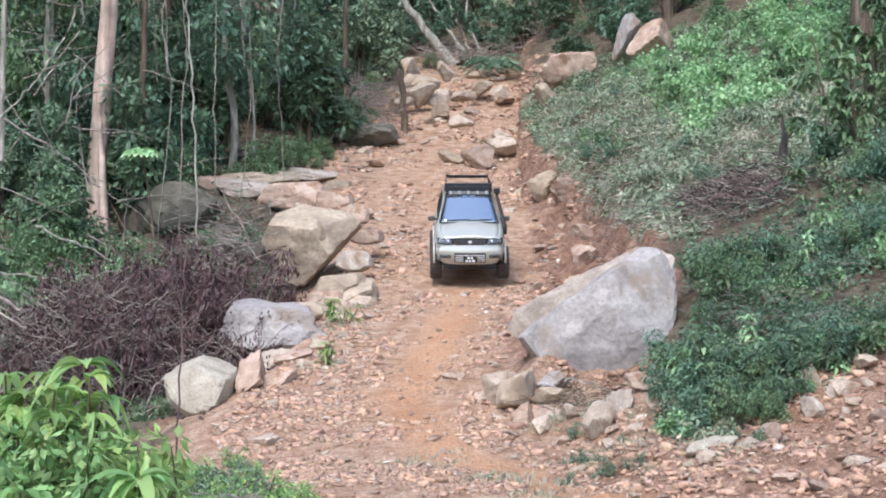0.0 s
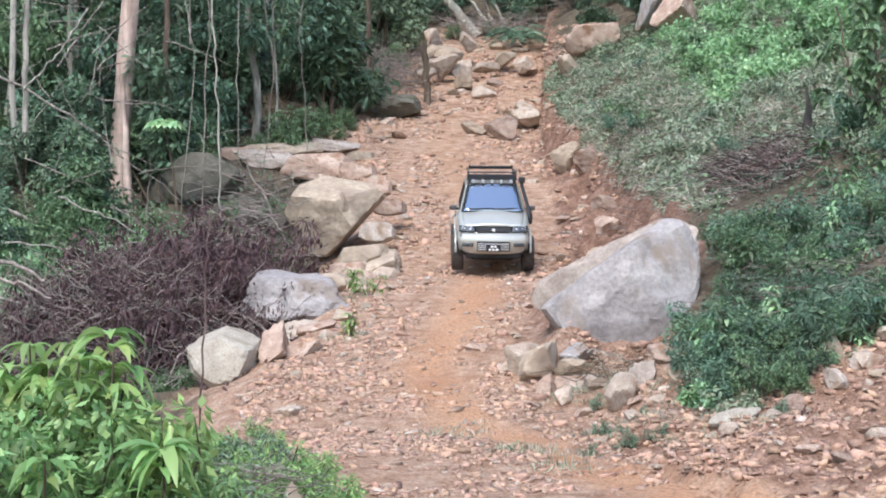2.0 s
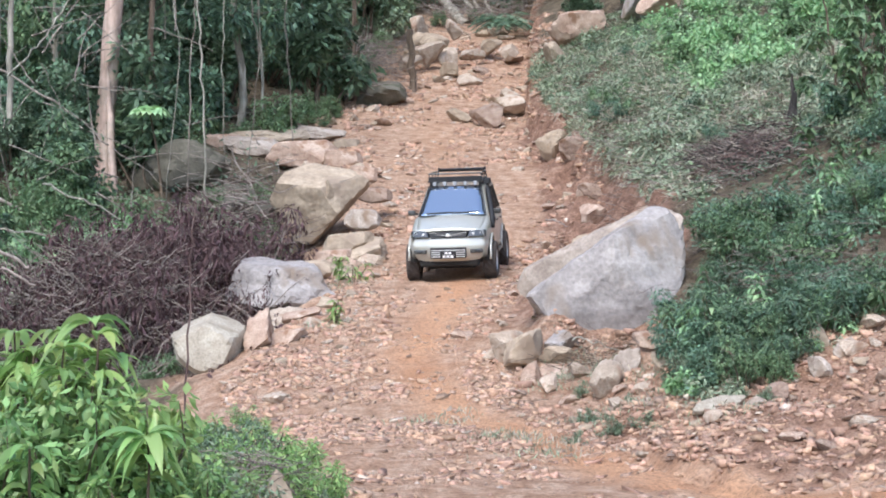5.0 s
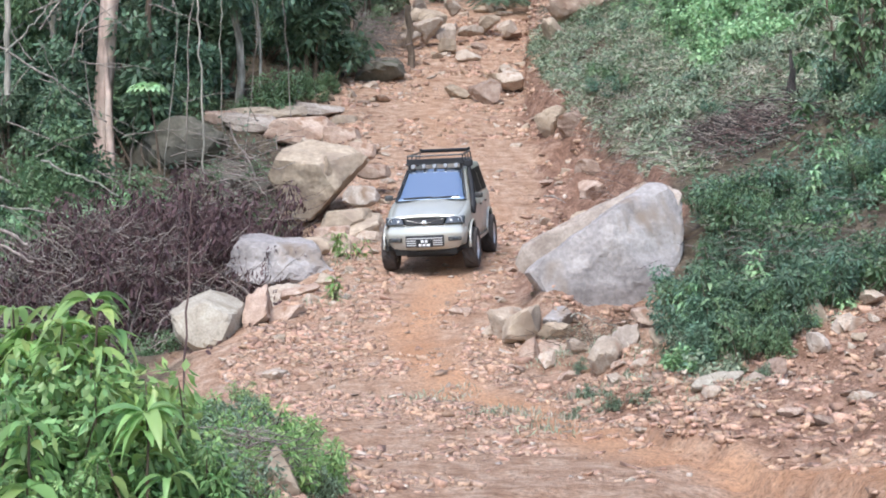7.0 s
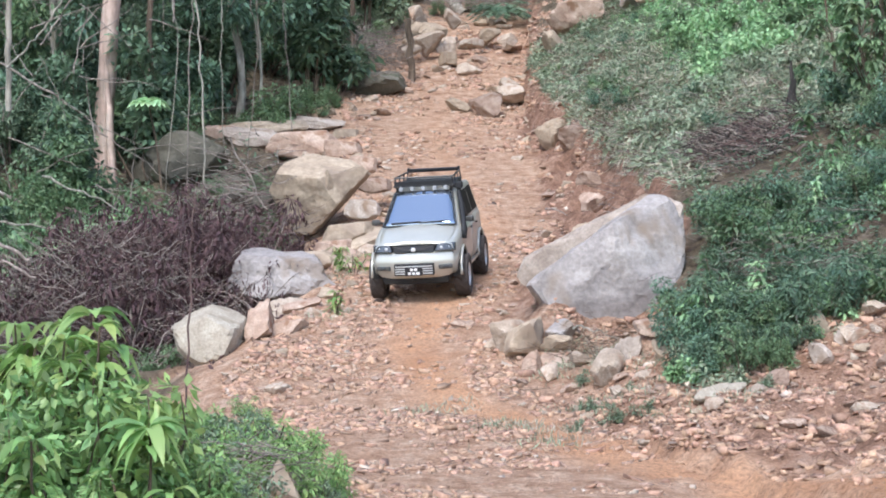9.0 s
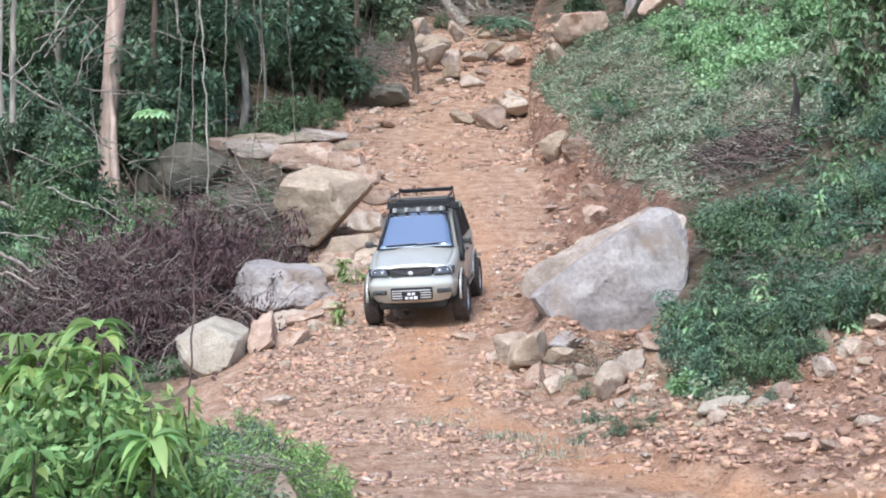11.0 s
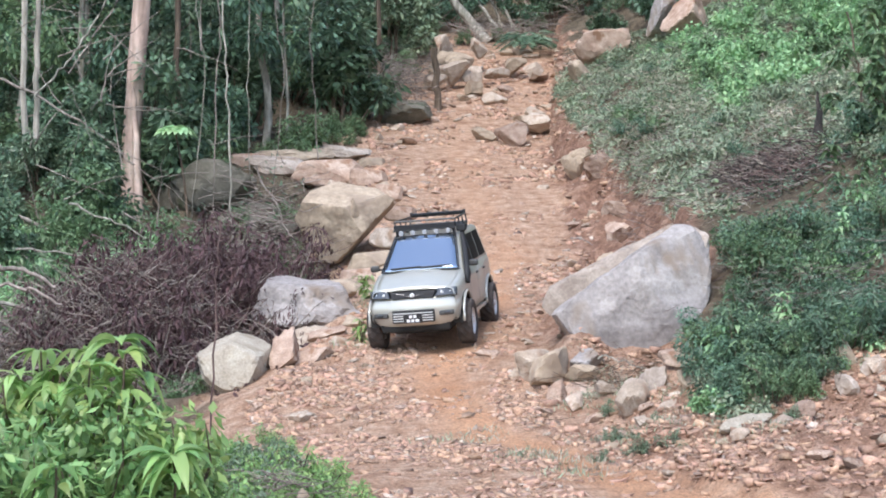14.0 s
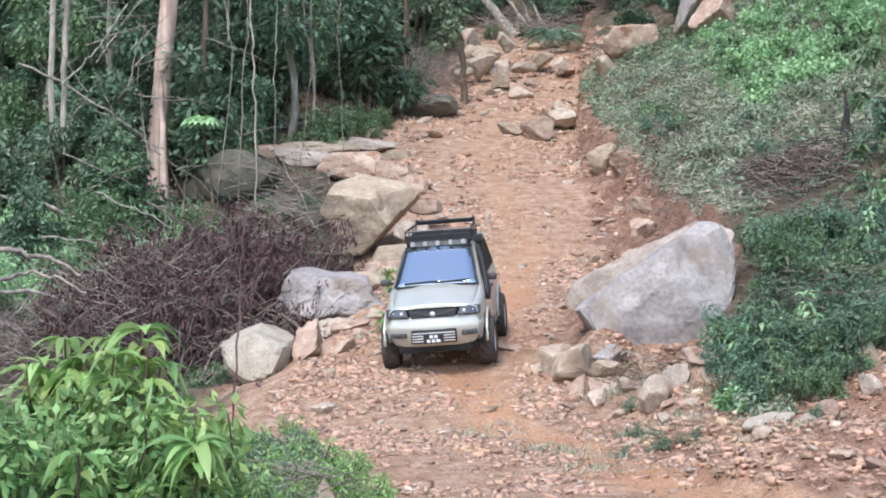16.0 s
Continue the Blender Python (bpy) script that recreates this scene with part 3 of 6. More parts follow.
    bmesh.ops.bevel(bm, geom=[e for e in bm.edges if e.verts[0].co.z + e.verts[1].co.z > 2.9], offset=0.07, segments=4, affect="EDGES", profile=0.55)
    part("cabin", bm, PAINT, car, shade=False)
    bm = patch((-0.635, -0.975, 1.205), (0.635, -0.975, 1.205), (0.505, -0.325, 1.705), (-0.505, -0.325, 1.705), 10, 0.9, (0, -0.022, 0.018))
    # black rim standing in for tree reflections and dark pillars at the screen edge
    rim_loop = [(-0.65, -0.992, 1.20), (0.65, -0.992, 1.20), (0.515, -0.30, 1.725), (-0.515, -0.30, 1.725), (-0.65, -0.992, 1.20)]
    part("window_seal", tube_bm([Vector(p) + Vector((0, -0.02, 0.016)) for p in rim_loop], [0.014] * 5, 6), TRIM_BLACK, car)
    screen = part("windscreen", thicken(bm, 0.012), GLASS, car, "dark windscreen reflecting the sky", shade=True)
    for x0, x1 in ((-0.50, 0.02), (-0.02, 0.52)):
        wiper = bmesh.new()
        box(wiper, -0.26, 0.26, -0.01, 0.01, -0.012, 0.012, 0, pose((x0 + x1) / 2, -1.012, 1.272, 0, -1.5, 2))
        part("wiper", wiper, TRIM_BLACK, screen)
    for sgn in (-1, 1):
        def side(y, v):
            return (sgn * (0.70 - 0.142 * v), y, 1.175 + 0.57 * v)
        for y0, y1, t0, t1 in ((-0.72, 0.10, -0.18, 0.12), (0.17, 0.82, 0.19, 0.78), (0.90, 1.55, 0.86, 1.40)):
            bm = patch(side(y0, 0.1), side(y1, 0.1), side(t1, 0.86), side(t0, 0.86), 5, 0.3, (sgn * 0.007, 0, 0.002))
            part("side_window", thicken(bm, 0.008), TINT, car, "dark tinted side window")
    bm = patch((-0.58, 1.735, 1.22), (0.58, 1.735, 1.22), (0.48, 1.60, 1.68), (-0.48, 1.60, 1.68), 4, 0.2, (0, 0.012, 0))
    part("rear_window", thicken(bm, 0.008), TINT, car)
    # snorkel up the pillar
    bm = tube_bm([(0.775, -1.12, 0.98), (0.785, -1.06, 1.12), (0.755, -0.93, 1.25), (0.70, -0.62, 1.47), (0.635, -0.34, 1.70), (0.63, -0.30, 1.80)], [0.05, 0.055, 0.045, 0.042, 0.042, 0.042], 8)
    snorkel = part("snorkel", bm, TRIM_BLACK, car, "black snorkel along the pillar", shade=True)
    bm = bmesh.new()
    box(bm, 0.56, 0.70, -0.38, -0.25, 1.77, 1.89, 0.025)
    part("snorkel_head", bm, TRIM_BLACK, snorkel)
    # roof basket
    rack = part("roof_rack", tube_bm([(0.0, -0.30, 1.835), (0.0, 1.0, 1.835)], 0.012, 6), RACK_BLACK, car, "black steel roof basket")
    def rail(points, r=0.016, name="rail"):
        part(name, tube_bm(points, [r] * len(points), 6), RACK_BLACK, rack)
    for z, fx, rx, y0 in ((1.84, 0.53, 0.50, -0.34), (1.985, 0.52, 0.475, -0.24)):
        for sgn in (-1, 1):
            rail([(sgn * fx, y0, z), (sgn * (fx + rx) / 2, 0.35, z), (sgn * rx, 1.02, z)])
        rail([(-fx, y0, z), (fx, y0, z)], 0.018)
        rail([(-rx, 1.02, z), (rx, 1.02, z)], 0.018)
    bm = bmesh.new()
    box(bm, -0.52, 0.52, -0.36, -0.335, 1.845, 1.935, 0.008)
    part("wind_deflector", bm, RACK_BLACK, rack)
    for y in np.linspace(-0.2, 0.95, 9):
        bm = bmesh.new()
        box(bm, -0.50, 0.50, y - 0.022, y + 0.022, 1.836, 1.85)
        part("slat", bm, RACK_BLACK, rack)
    for sgn in (-1, 1):
        for y in (-0.26, 0.17, 0.6, 1.0):
            rail([(sgn * (0.515 - 0.012 * (y + 0.3)), y, 1.84), (sgn * (0.51 - 0.025 * (y + 0.3)), y, 1.985)], 0.013, "post")
            bm = bmesh.new()
            box(bm, sgn * 0.48 - 0.025, sgn * 0.48 + 0.025, y - 0.03, y + 0.03, 1.74, 1.84, 0.008)
            part("foot", bm, RACK_BLACK, rack)
    # lamp bar above the rear rail
    bm = bmesh.new()
    box(bm, -0.45, 0.45, 0.975, 1.035, 2.0, 2.04, 0.012)
    bar = part("lamp_bar", bm, RACK_BLACK, car, "slim black lamp bar", shade=False)
    for sgn in (-1, 1):
        bm = bmesh.new()
        box(bm, sgn * 0.465 - 0.02, sgn * 0.465 + 0.02, 0.96, 1.05, 1.98, 2.055, 0.01)
        part("bracket", bm, TRIM_BLACK, bar)
    for x in np.linspace(-0.40, 0.40, 5):
        bm = bmesh.new()
        bmesh.ops.create_cone(bm, segments=14, cap_ends=True, radius1=0.042, radius2=0.036, depth=0.06)
        bmesh.ops.transform(bm, matrix=pose(x, -0.36, 1.80, 90, 0, 0), verts=bm.verts)
        lamp = part("roof_lamp", bm, WHITE_LENS, car, "round white roof lamp")
    # wheels
    wheels = []
    tyre_me, rim_me = wheel_meshes()
    for sx in (-1, 1):
        for cy in (-1.21, 1.21):
            wheel = under("wheel", None, car)
            wheel.rotation_mode = "QUATERNION"
            wheel.location = (sx * 0.735, cy, 0.365)
            under("tyre", tyre_me, wheel, "chunky dusty mud tyre")
            rim = under("rim", rim_me, wheel, "silver alloy rim")
            if sx < 0:
                rim.rotation_euler = (0, 0, math.pi)
            wheels.append(wheel)
    for cy in (-1.21, 1.21):
        part("axle", tube_bm([(-0.6, cy, 0.365), (0, cy, 0.365), (0.6, cy, 0.365)], [0.04, 0.06, 0.04], 8), DARK, car)
    return car, wheels


def wheel_meshes():
    prof = [(-0.10, 0.215), (-0.125, 0.25), (-0.13, 0.30), (-0.12, 0.338), (-0.09, 0.352), (-0.03, 0.356), (0.03, 0.356), (0.09, 0.352), (0.12, 0.338), (0.13, 0.30), (0.125, 0.25), (0.10, 0.215)]
    seg = 56
    rows_ = []
    for i in range(seg + 1):
        a = 2 * math.pi * i / seg
        row = []
        for k, (x, r) in enumerate(prof):
            if 3 <= k <= 8 and (i // 2 + k) % 2:
                r += 0.012
            row.append((x, r * math.cos(a), r * math.sin(a)))
        rows_.append(row)
    bm = loft(rows_)
    bmesh.ops.recalc_face_normals(bm, faces=bm.faces)
    tyre = bpy.data.meshes.new("tyre")
    bm.to_mesh(tyre)
    bm.free()
    tyre.materials.append(RUBBER)
    bm = bmesh.new()
    prof = [(-0.10, 0.20), (-0.10, 0.216), (0.105, 0.216), (0.11, 0.20), (0.085, 0.185), (0.04, 0.18), (0.03, 0.0)]
    seg = 36
    grid = [[bm.verts.new((x, r * math.cos(2 * math.pi * i / seg), r * math.sin(2 * math.pi * i / seg))) for x, r in prof] for i in range(seg)]
    for i in range(seg):
        a, b = grid[i], grid[(i + 1) % seg]
        for k in range(len(prof) - 1):
            bm.faces.new((a[k], a[k + 1], b[k + 1], b[k]))
    bmesh.ops.remove_doubles(bm, verts=bm.verts, dist=0.0004)
    for k in range(6):
        m = pose(0, 0, 0, 60 * k, 0, 0)
        box(bm, 0.03, 0.085, -0.028, 0.028, 0.03, 0.19, 0.008, m)
    bmesh.ops.create_cone(bm, segments=16, cap_ends=True, radius1=0.055, radius2=0.045, depth=0.09, matrix=pose(0.07, 0, 0, 0, 90, 0))
    bmesh.ops.recalc_face_normals(bm, faces=bm.faces)
    rim = bpy.data.meshes.new("rim")
    bm.to_mesh(rim)
    bm.free()
    rim.materials.append(ALLOY)
    return tyre, rim


car, wheels = build_car()


# ---- boulders ----
def boulder(x, y, z, size, seed, material, label, spin=(0, 0, 0), cuts=9, grit=0.05, planes=()):
    ob = new("boulder", boulder_mesh("boulder", size, seed, material, cuts + 2, 5 if size[0] > 0.7 and y < 45 else 4, grit, planes))
    ob.matrix_world = pose(x, y, z, *spin)
    return tagged(ob, label, "boulder")


def big_rocks():
    tan, grey, pale, moss, pink = TAN_ROCK, GREY_ROCK, PALE_ROCK, MOSS_ROCK, PINK_ROCK
    cut_tan = "split tan sandstone boulder beside the track"
    boulder(-2.90, 39.9, 3.89, (1.16, 1.1, 0.92), 21, tan, cut_tan, (0, 0, 0), 11, 0.03,
            ((-0.94, 0, 0.34, 0.954), (-0.43, 0, 0.9, 1.0), (0.19, 0, 0.98, 0.935), (0.65, 0, 0.76, 1.0), (0.815, 0, -0.58, 0.44), (0, 0, -1, 0.98), (-0.89, 0, -0.46, 0.87), (0.05, -0.55, 0.83, 0.66), (-0.22, -0.9, -0.36, 0.55), (0.55, -0.8, 0.1, 0.62), (0, 1, 0, 0.9)))
    boulder(-2.70, 39.28, 4.03, (0.16, 0.14, 0.30), 22, tan, "curved flake of tan sandstone on a split boulder", (18, 8, 0), 9, 0.03)
    boulder(-2.05, 37.6, 2.55, (0.78, 0.9, 0.42), 5, tan, "flat tan stone slab at the track edge", (6, -22, 30), 10)
    boulder(-1.95, 36.4, 2.25, (0.62, 0.6, 0.30), 6, pink, "low tan slab at the track edge", (0, -15, 60), 9)
    boulder(-3.12, 32.6, 1.82, (0.95, 0.8, 0.62), 34, grey, "weathered grey boulder at the track edge", (0, 0, 0), 9, 0.06,
            ((0.1, -0.25, 1, 0.85), (-0.3, -0.9, 0.3, 0.75), (0.55, -0.75, 0.35, 0.8), (-1, 0, 0.2, 0.95), (0.9, 0.1, 0.35, 0.9)))
    boulder(-3.0, 30.9, 1.30, (0.42, 0.4, 0.30), 35, pale, "pale broken stone below a grey boulder", (0, 0, 20), 9)
    boulder(-3.86, 28.2, 1.0, (0.55, 0.55, 0.42), 41, CREAM_ROCK, "cream boulder at the track edge", (0, 0, 0), 8, 0.04,
            ((-0.5, -0.3, 0.8, 0.8), (0.45, -0.35, 0.8, 0.85), (-0.1, -1, 0.2, 0.8), (0.95, -0.2, -0.1, 0.92), (-0.9, -0.2, -0.1, 0.95)))
    boulder(-3.05, 28.5, 1.08, (0.26, 0.5, 0.40), 42, pink, "split reddish stone between boulders", (10, 28, 10), 10)
    boulder(-2.75, 28.6, 0.98, (0.40, 0.4, 0.22), 43, pink, "flat reddish stone by the track", (0, -20, 40), 9)
    boulder(1.62, 25.9, 0.98, (0.30, 0.4, 0.30), 157, grey, "pale grey granite boulder in the bank", (0, -14, 0), 8, 0.05)
    outline = ((0.07, 0, 1, 1.0), (1, 0, -0.03, 0.98), (0.936, 0, -0.352, 0.90), (0.25, 0, -0.97, 1.04), (-0.486, 0, -0.874, 0.92), (-0.80, 0, -0.60, 0.86), (-0.1, 1, 0.1, 0.9))
    boulder(2.29, 27.0, 2.04, (1.24, 1.15, 1.14), 57, grey, "huge pale grey granite boulder in the bank", (0, 0, 0), 8, 0.035,
            (*outline, (-0.62, 0, 0.785, 0.40), (-0.30, -0.93, 0.22, 0.62), (0.45, -0.85, 0.26, 0.66), (0.05, -0.60, 0.80, 0.80), (0.05, -0.98, -0.12, 0.62), (0.7, 0, 0.7, 1.22)))
    boulder(2.27, 27.45, 2.06, (1.26, 0.9, 1.14), 58, BROWN_ROCK, "buff granite slab split from a huge boulder", (0, 0, 0), 8, 0.04,
            (*outline, (-0.9, 0, 0.43, 0.84), (-0.5, 0, 0.866, 0.54), (-0.15, -0.97, 0.2, 0.55), (-0.3, -0.6, 0.74, 0.62), (0.7, 0, 0.7, 1.26)))
    boulder(1.10, 25.7, 0.96, (0.40, 0.4, 0.36), 61, tan, "tan stone slab leaning at the track edge", (0, 24, -24), 9)
    boulder(0.86, 26.1, 0.98, (0.30, 0.3, 0.30), 62, pale, "pale stone at the track edge", (0, 0, 10), 8)
    boulder(1.45, 25.2, 0.72, (0.30, 0.3, 0.16), 167, pink, "low tan stone at the track edge", (0, 12, 40), 8)
    boulder(2.04, 23.4, 0.56, (0.22, 0.22, 0.29), 63, pale, "pale angular stone below a large boulder", (0, 20, 0), 9)
    boulder(2.42, 24.0, 0.76, (0.24, 0.26, 0.34), 64, BROWN_ROCK, "buff angular stone below a large boulder", (0, -10, 30), 9)
    boulder(2.62, 22.9, 0.48, (0.24, 0.2, 0.15), 165, pale, "flat white stone in the grass", (0, 5, 0), 8)
    boulder(3.20, 21.5, 0.42, (0.32, 0.25, 0.19), 66, CREAM_ROCK, "white stone in red soil", (0, 0, 12), 8)
    boulder(3.60, 21.0, 0.45, (0.20, 0.2, 0.15), 168, pale, "white stone in red soil", (0, 15, 50), 8)
    boulder(4.50, 21.9, 0.85, (0.16, 0.16, 0.14), 169, BROWN_ROCK, "tan stone stuck in red earth", (0, 15, 50), 8)
    boulder(4.95, 22.3, 1.15, (0.18, 0.17, 0.14), 170, BROWN_ROCK, "tan stone stuck in red earth", (0, -15, 10), 8)
    more = ((0.75, 26.3, 0.22), (1.15, 25.0, 0.24), (1.55, 25.3, 0.26), (1.75, 24.6, 0.22), (1.35, 24.3, 0.17), (2.65, 24.2, 0.26), (2.75, 23.3, 0.20), (2.1, 22.7, 0.15), (3.5, 22.3, 0.17), (3.9, 21.4, 0.20), (4.6, 22.6, 0.26), (5.0, 22.2, 0.18), (5.4, 22.9, 0.22), (5.2, 21.3, 0.16), (4.4, 20.6, 0.18), (3.0, 20.3, 0.13), (5.7, 20.9, 0.2), (0.85, 27.2, 0.18))
    for k, (x, y, r) in enumerate(more):
        boulder(x, y, float(ground(x, y)) + r * 0.45, (r, r * 0.9, r * (0.62, 0.75, 0.5)[k % 3]), 150 + k, (pale, pink, tan, pale)[k % 4], "angular broken stone half buried in red soil", (k * 9 % 25, k * 17 % 35 - 17, k * 67), 9)
    boulder(-1.22, 12.7, 0.30, (0.16, 0.15, 0.17), 190, tan, "tan stone among herbs at the verge", (0, 10, 0), 9)
    for k, (x, y, r) in enumerate(((2.5, 36, 0.35), (2.9, 38.2, 0.42), (3.2, 40.5, 0.5), (2.9, 43, 0.42), (3.1, 46, 0.5), (2.9, 49, 0.5), (3.3, 41.6, 0.3), (3.9, 36.5, 0.35))):
        boulder(x, y, float(ground(x, y)) + r * 0.1, (r, r * 0.9, r * 0.9), 240 + k, (pink, tan)[k % 2], "weathered stone stuck in the red cut", (k * 19, k * 23 % 40, k * 67), 9, 0.08)
    boulder(-7.0, 46.2, 4.95, (1.2, 1.1, 0.75), 71, moss, "dark mossy boulder under the trees", (0, 5, 0), 7, 0.05)
    boulder(-5.9, 44.6, 4.1, (0.9, 0.9, 0.6), 72, moss, "dark mossy boulder under the trees", (0, 0, 40), 7, 0.05)
    boulder(-4.6, 42.5, 3.3, (0.75, 0.8, 0.55), 73, moss, "dark boulder in the hollow", (0, 0, 80), 7, 0.05)
    for k, (x, y, r) in enumerate(((-2.15, 38.9, 0.5), (-1.75, 38.3, 0.36), (-2.45, 36.0, 0.45), (-2.1, 35.2, 0.38), (-2.5, 34.4, 0.34), (-1.6, 36.9, 0.3), (-2.2, 31.6, 0.3), (-2.5, 30.4, 0.32), (-2.3, 29.6, 0.24))):
        boulder(x, y, float(ground(x, y)) + r * 0.1, (r, r * 0.85, r * 0.5), 260 + k, (tan, pink, pale)[k % 3], "flat broken slab at the track edge", (k * 5 % 14, -8 - k * 3 % 12, k * 47), 10)
    rng = np.random.RandomState(17)
    for k in range(12):
        x, y, r = rng.uniform(-4.6, -2.5), rng.uniform(44, 53), rng.uniform(0.18, 0.36)
        boulder(x, y, float(ground(x, y)) + r * 0.25, (r, r * 0.9, r * 0.62), 280 + k, (pale, pink, tan)[k % 3], "broken tan block along the track edge", (rng.uniform(-12, 12), rng.uniform(-15, 15), k * 51), 10)
    row = ((-2.20, 37.6, 2.93, 0.60, 0.27), (-1.94, 39.2, 3.53, 0.45, 0.25), (-2.45, 36.6, 2.59, 0.49, 0.20), (-1.79, 41.5, 4.19, 0.42, 0.20), (-2.67, 35.6, 2.36, 0.40, 0.20), (-5.78, 51.0, 6.16, 1.06, 0.33), (-4.23, 50.0, 5.86, 1.20, 0.46), (-3.06, 49.0, 5.62, 0.65, 0.30), (-5.50, 53.0, 6.62, 1.50, 0.22), (-4.06, 54.0, 6.82, 1.08, 0.21), (-6.81, 52.0, 6.33, 0.69, 0.32), (-2.23, 45.0, 4.93, 0.45, 0.24), (-3.08, 52.0, 6.26, 0.45, 0.24))
    for k, (x, y, z, w, h) in enumerate(row):
        boulder(x, y, z, (w * 0.82, w * 0.6, h * 0.85), 74 + k, (tan, BROWN_ROCK, pink, pink)[k % 4], "broad flat slab of tan stone beside the track", (6, (k * 7) % 13 - 6, (k * 11) % 20 - 10), 10, 0.04,
                ((0, 0.1, 1, 0.85), (-0.2, -1, 0.1, 0.75), (0.9, -0.3, 0.2, 0.95), (-0.95, -0.2, 0.25, 0.95), (0.4, -0.8, 0.45, 0.8)))
    boulder(-6.75, 45.5, 5.21, (0.85, 0.8, 0.60), 174, moss, "dark mossy boulder under the trees", (0, 0, 0), 4, 0.05,
            ((0, 0, 1, 0.95), (-0.6, 0, 0.8, 0.98), (0.6, -0.2, 0.75, 0.98), (-0.3, -0.9, 0.2, 0.9), (0.5, -0.8, 0.1, 0.9)))
    boulder(-2.45, 60.2, 8.75, (1.05, 1.0, 0.62), 81, moss, "low brown boulder at the forest edge", (0, 14, 0), 8)
    boulder(1.15, 55.6, 7.45, (0.62, 0.6, 0.40), 82, pink, "dark angular block on the track", (0, -12, 30), 10)
    boulder(0.35, 56.6, 7.5, (0.55, 0.5, 0.26), 83, tan, "flat tan slab on the track", (0, 5, 60), 10)
    boulder(1.75, 57.6, 8.1, (0.5, 0.5, 0.30), 84, pale, "tan slab on the track", (0, 0, 20), 10)
    pile = ((-0.55, 66.5, 11.4, 0.55, 0.42), (-0.85, 65.0, 10.9, 0.62, 0.48), (-0.25, 65.4, 10.8, 0.42, 0.55), (-1.5, 66.4, 11.3, 0.5, 0.5), (0.1, 67.6, 12.1, 0.45, 0.40), (-1.2, 67.4, 12.1, 0.6, 0.45), (-0.1, 64.2, 10.1, 0.5, 0.36), (-1.6, 64.8, 10.5, 0.45, 0.4), (0.75, 66.0, 11.0, 0.45, 0.3), (1.4, 67.0, 11.4, 0.5, 0.34), (0.55, 63.2, 9.7, 0.5, 0.26), (2.1, 66.0, 11.0, 0.4, 0.3))
    for k, (x, y, z, w, h) in enumerate(pile):
        boulder(x, y, z - 0.1, (w, w * 0.9, h), 90 + k, pale if k % 3 else tan, "pale rock in a heap above the track", (0, k * 7 % 20, k * 53), 9)
    boulder(4.3, 62.8, 11.2, (1.05, 1.0, 0.85), 111, pink, "reddish weathered boulder at the top of the cut", (0, -15, 0), 8)
    boulder(3.6, 61.0, 10.1, (0.5, 0.5, 0.4), 112, tan, "tan stone below a weathered boulder", (0, 0, 0), 9)
    boulder(6.4, 61.0, 12.4, (0.65, 0.6, 0.95), 113, grey, "upright grey rock among shrubs", (0, 8, 0), 8)
    boulder(7.1, 60.0, 11.9, (0.9, 0.6, 0.6), 114, pink, "weathered tan rock among shrubs", (0, -12, 0), 8)
    boulder(1.9, 59.5, 8.6, (0.35, 0.35, 0.22), 115, pale, "pale stone on the track", (0, 0, 0), 9)


big_rocks()


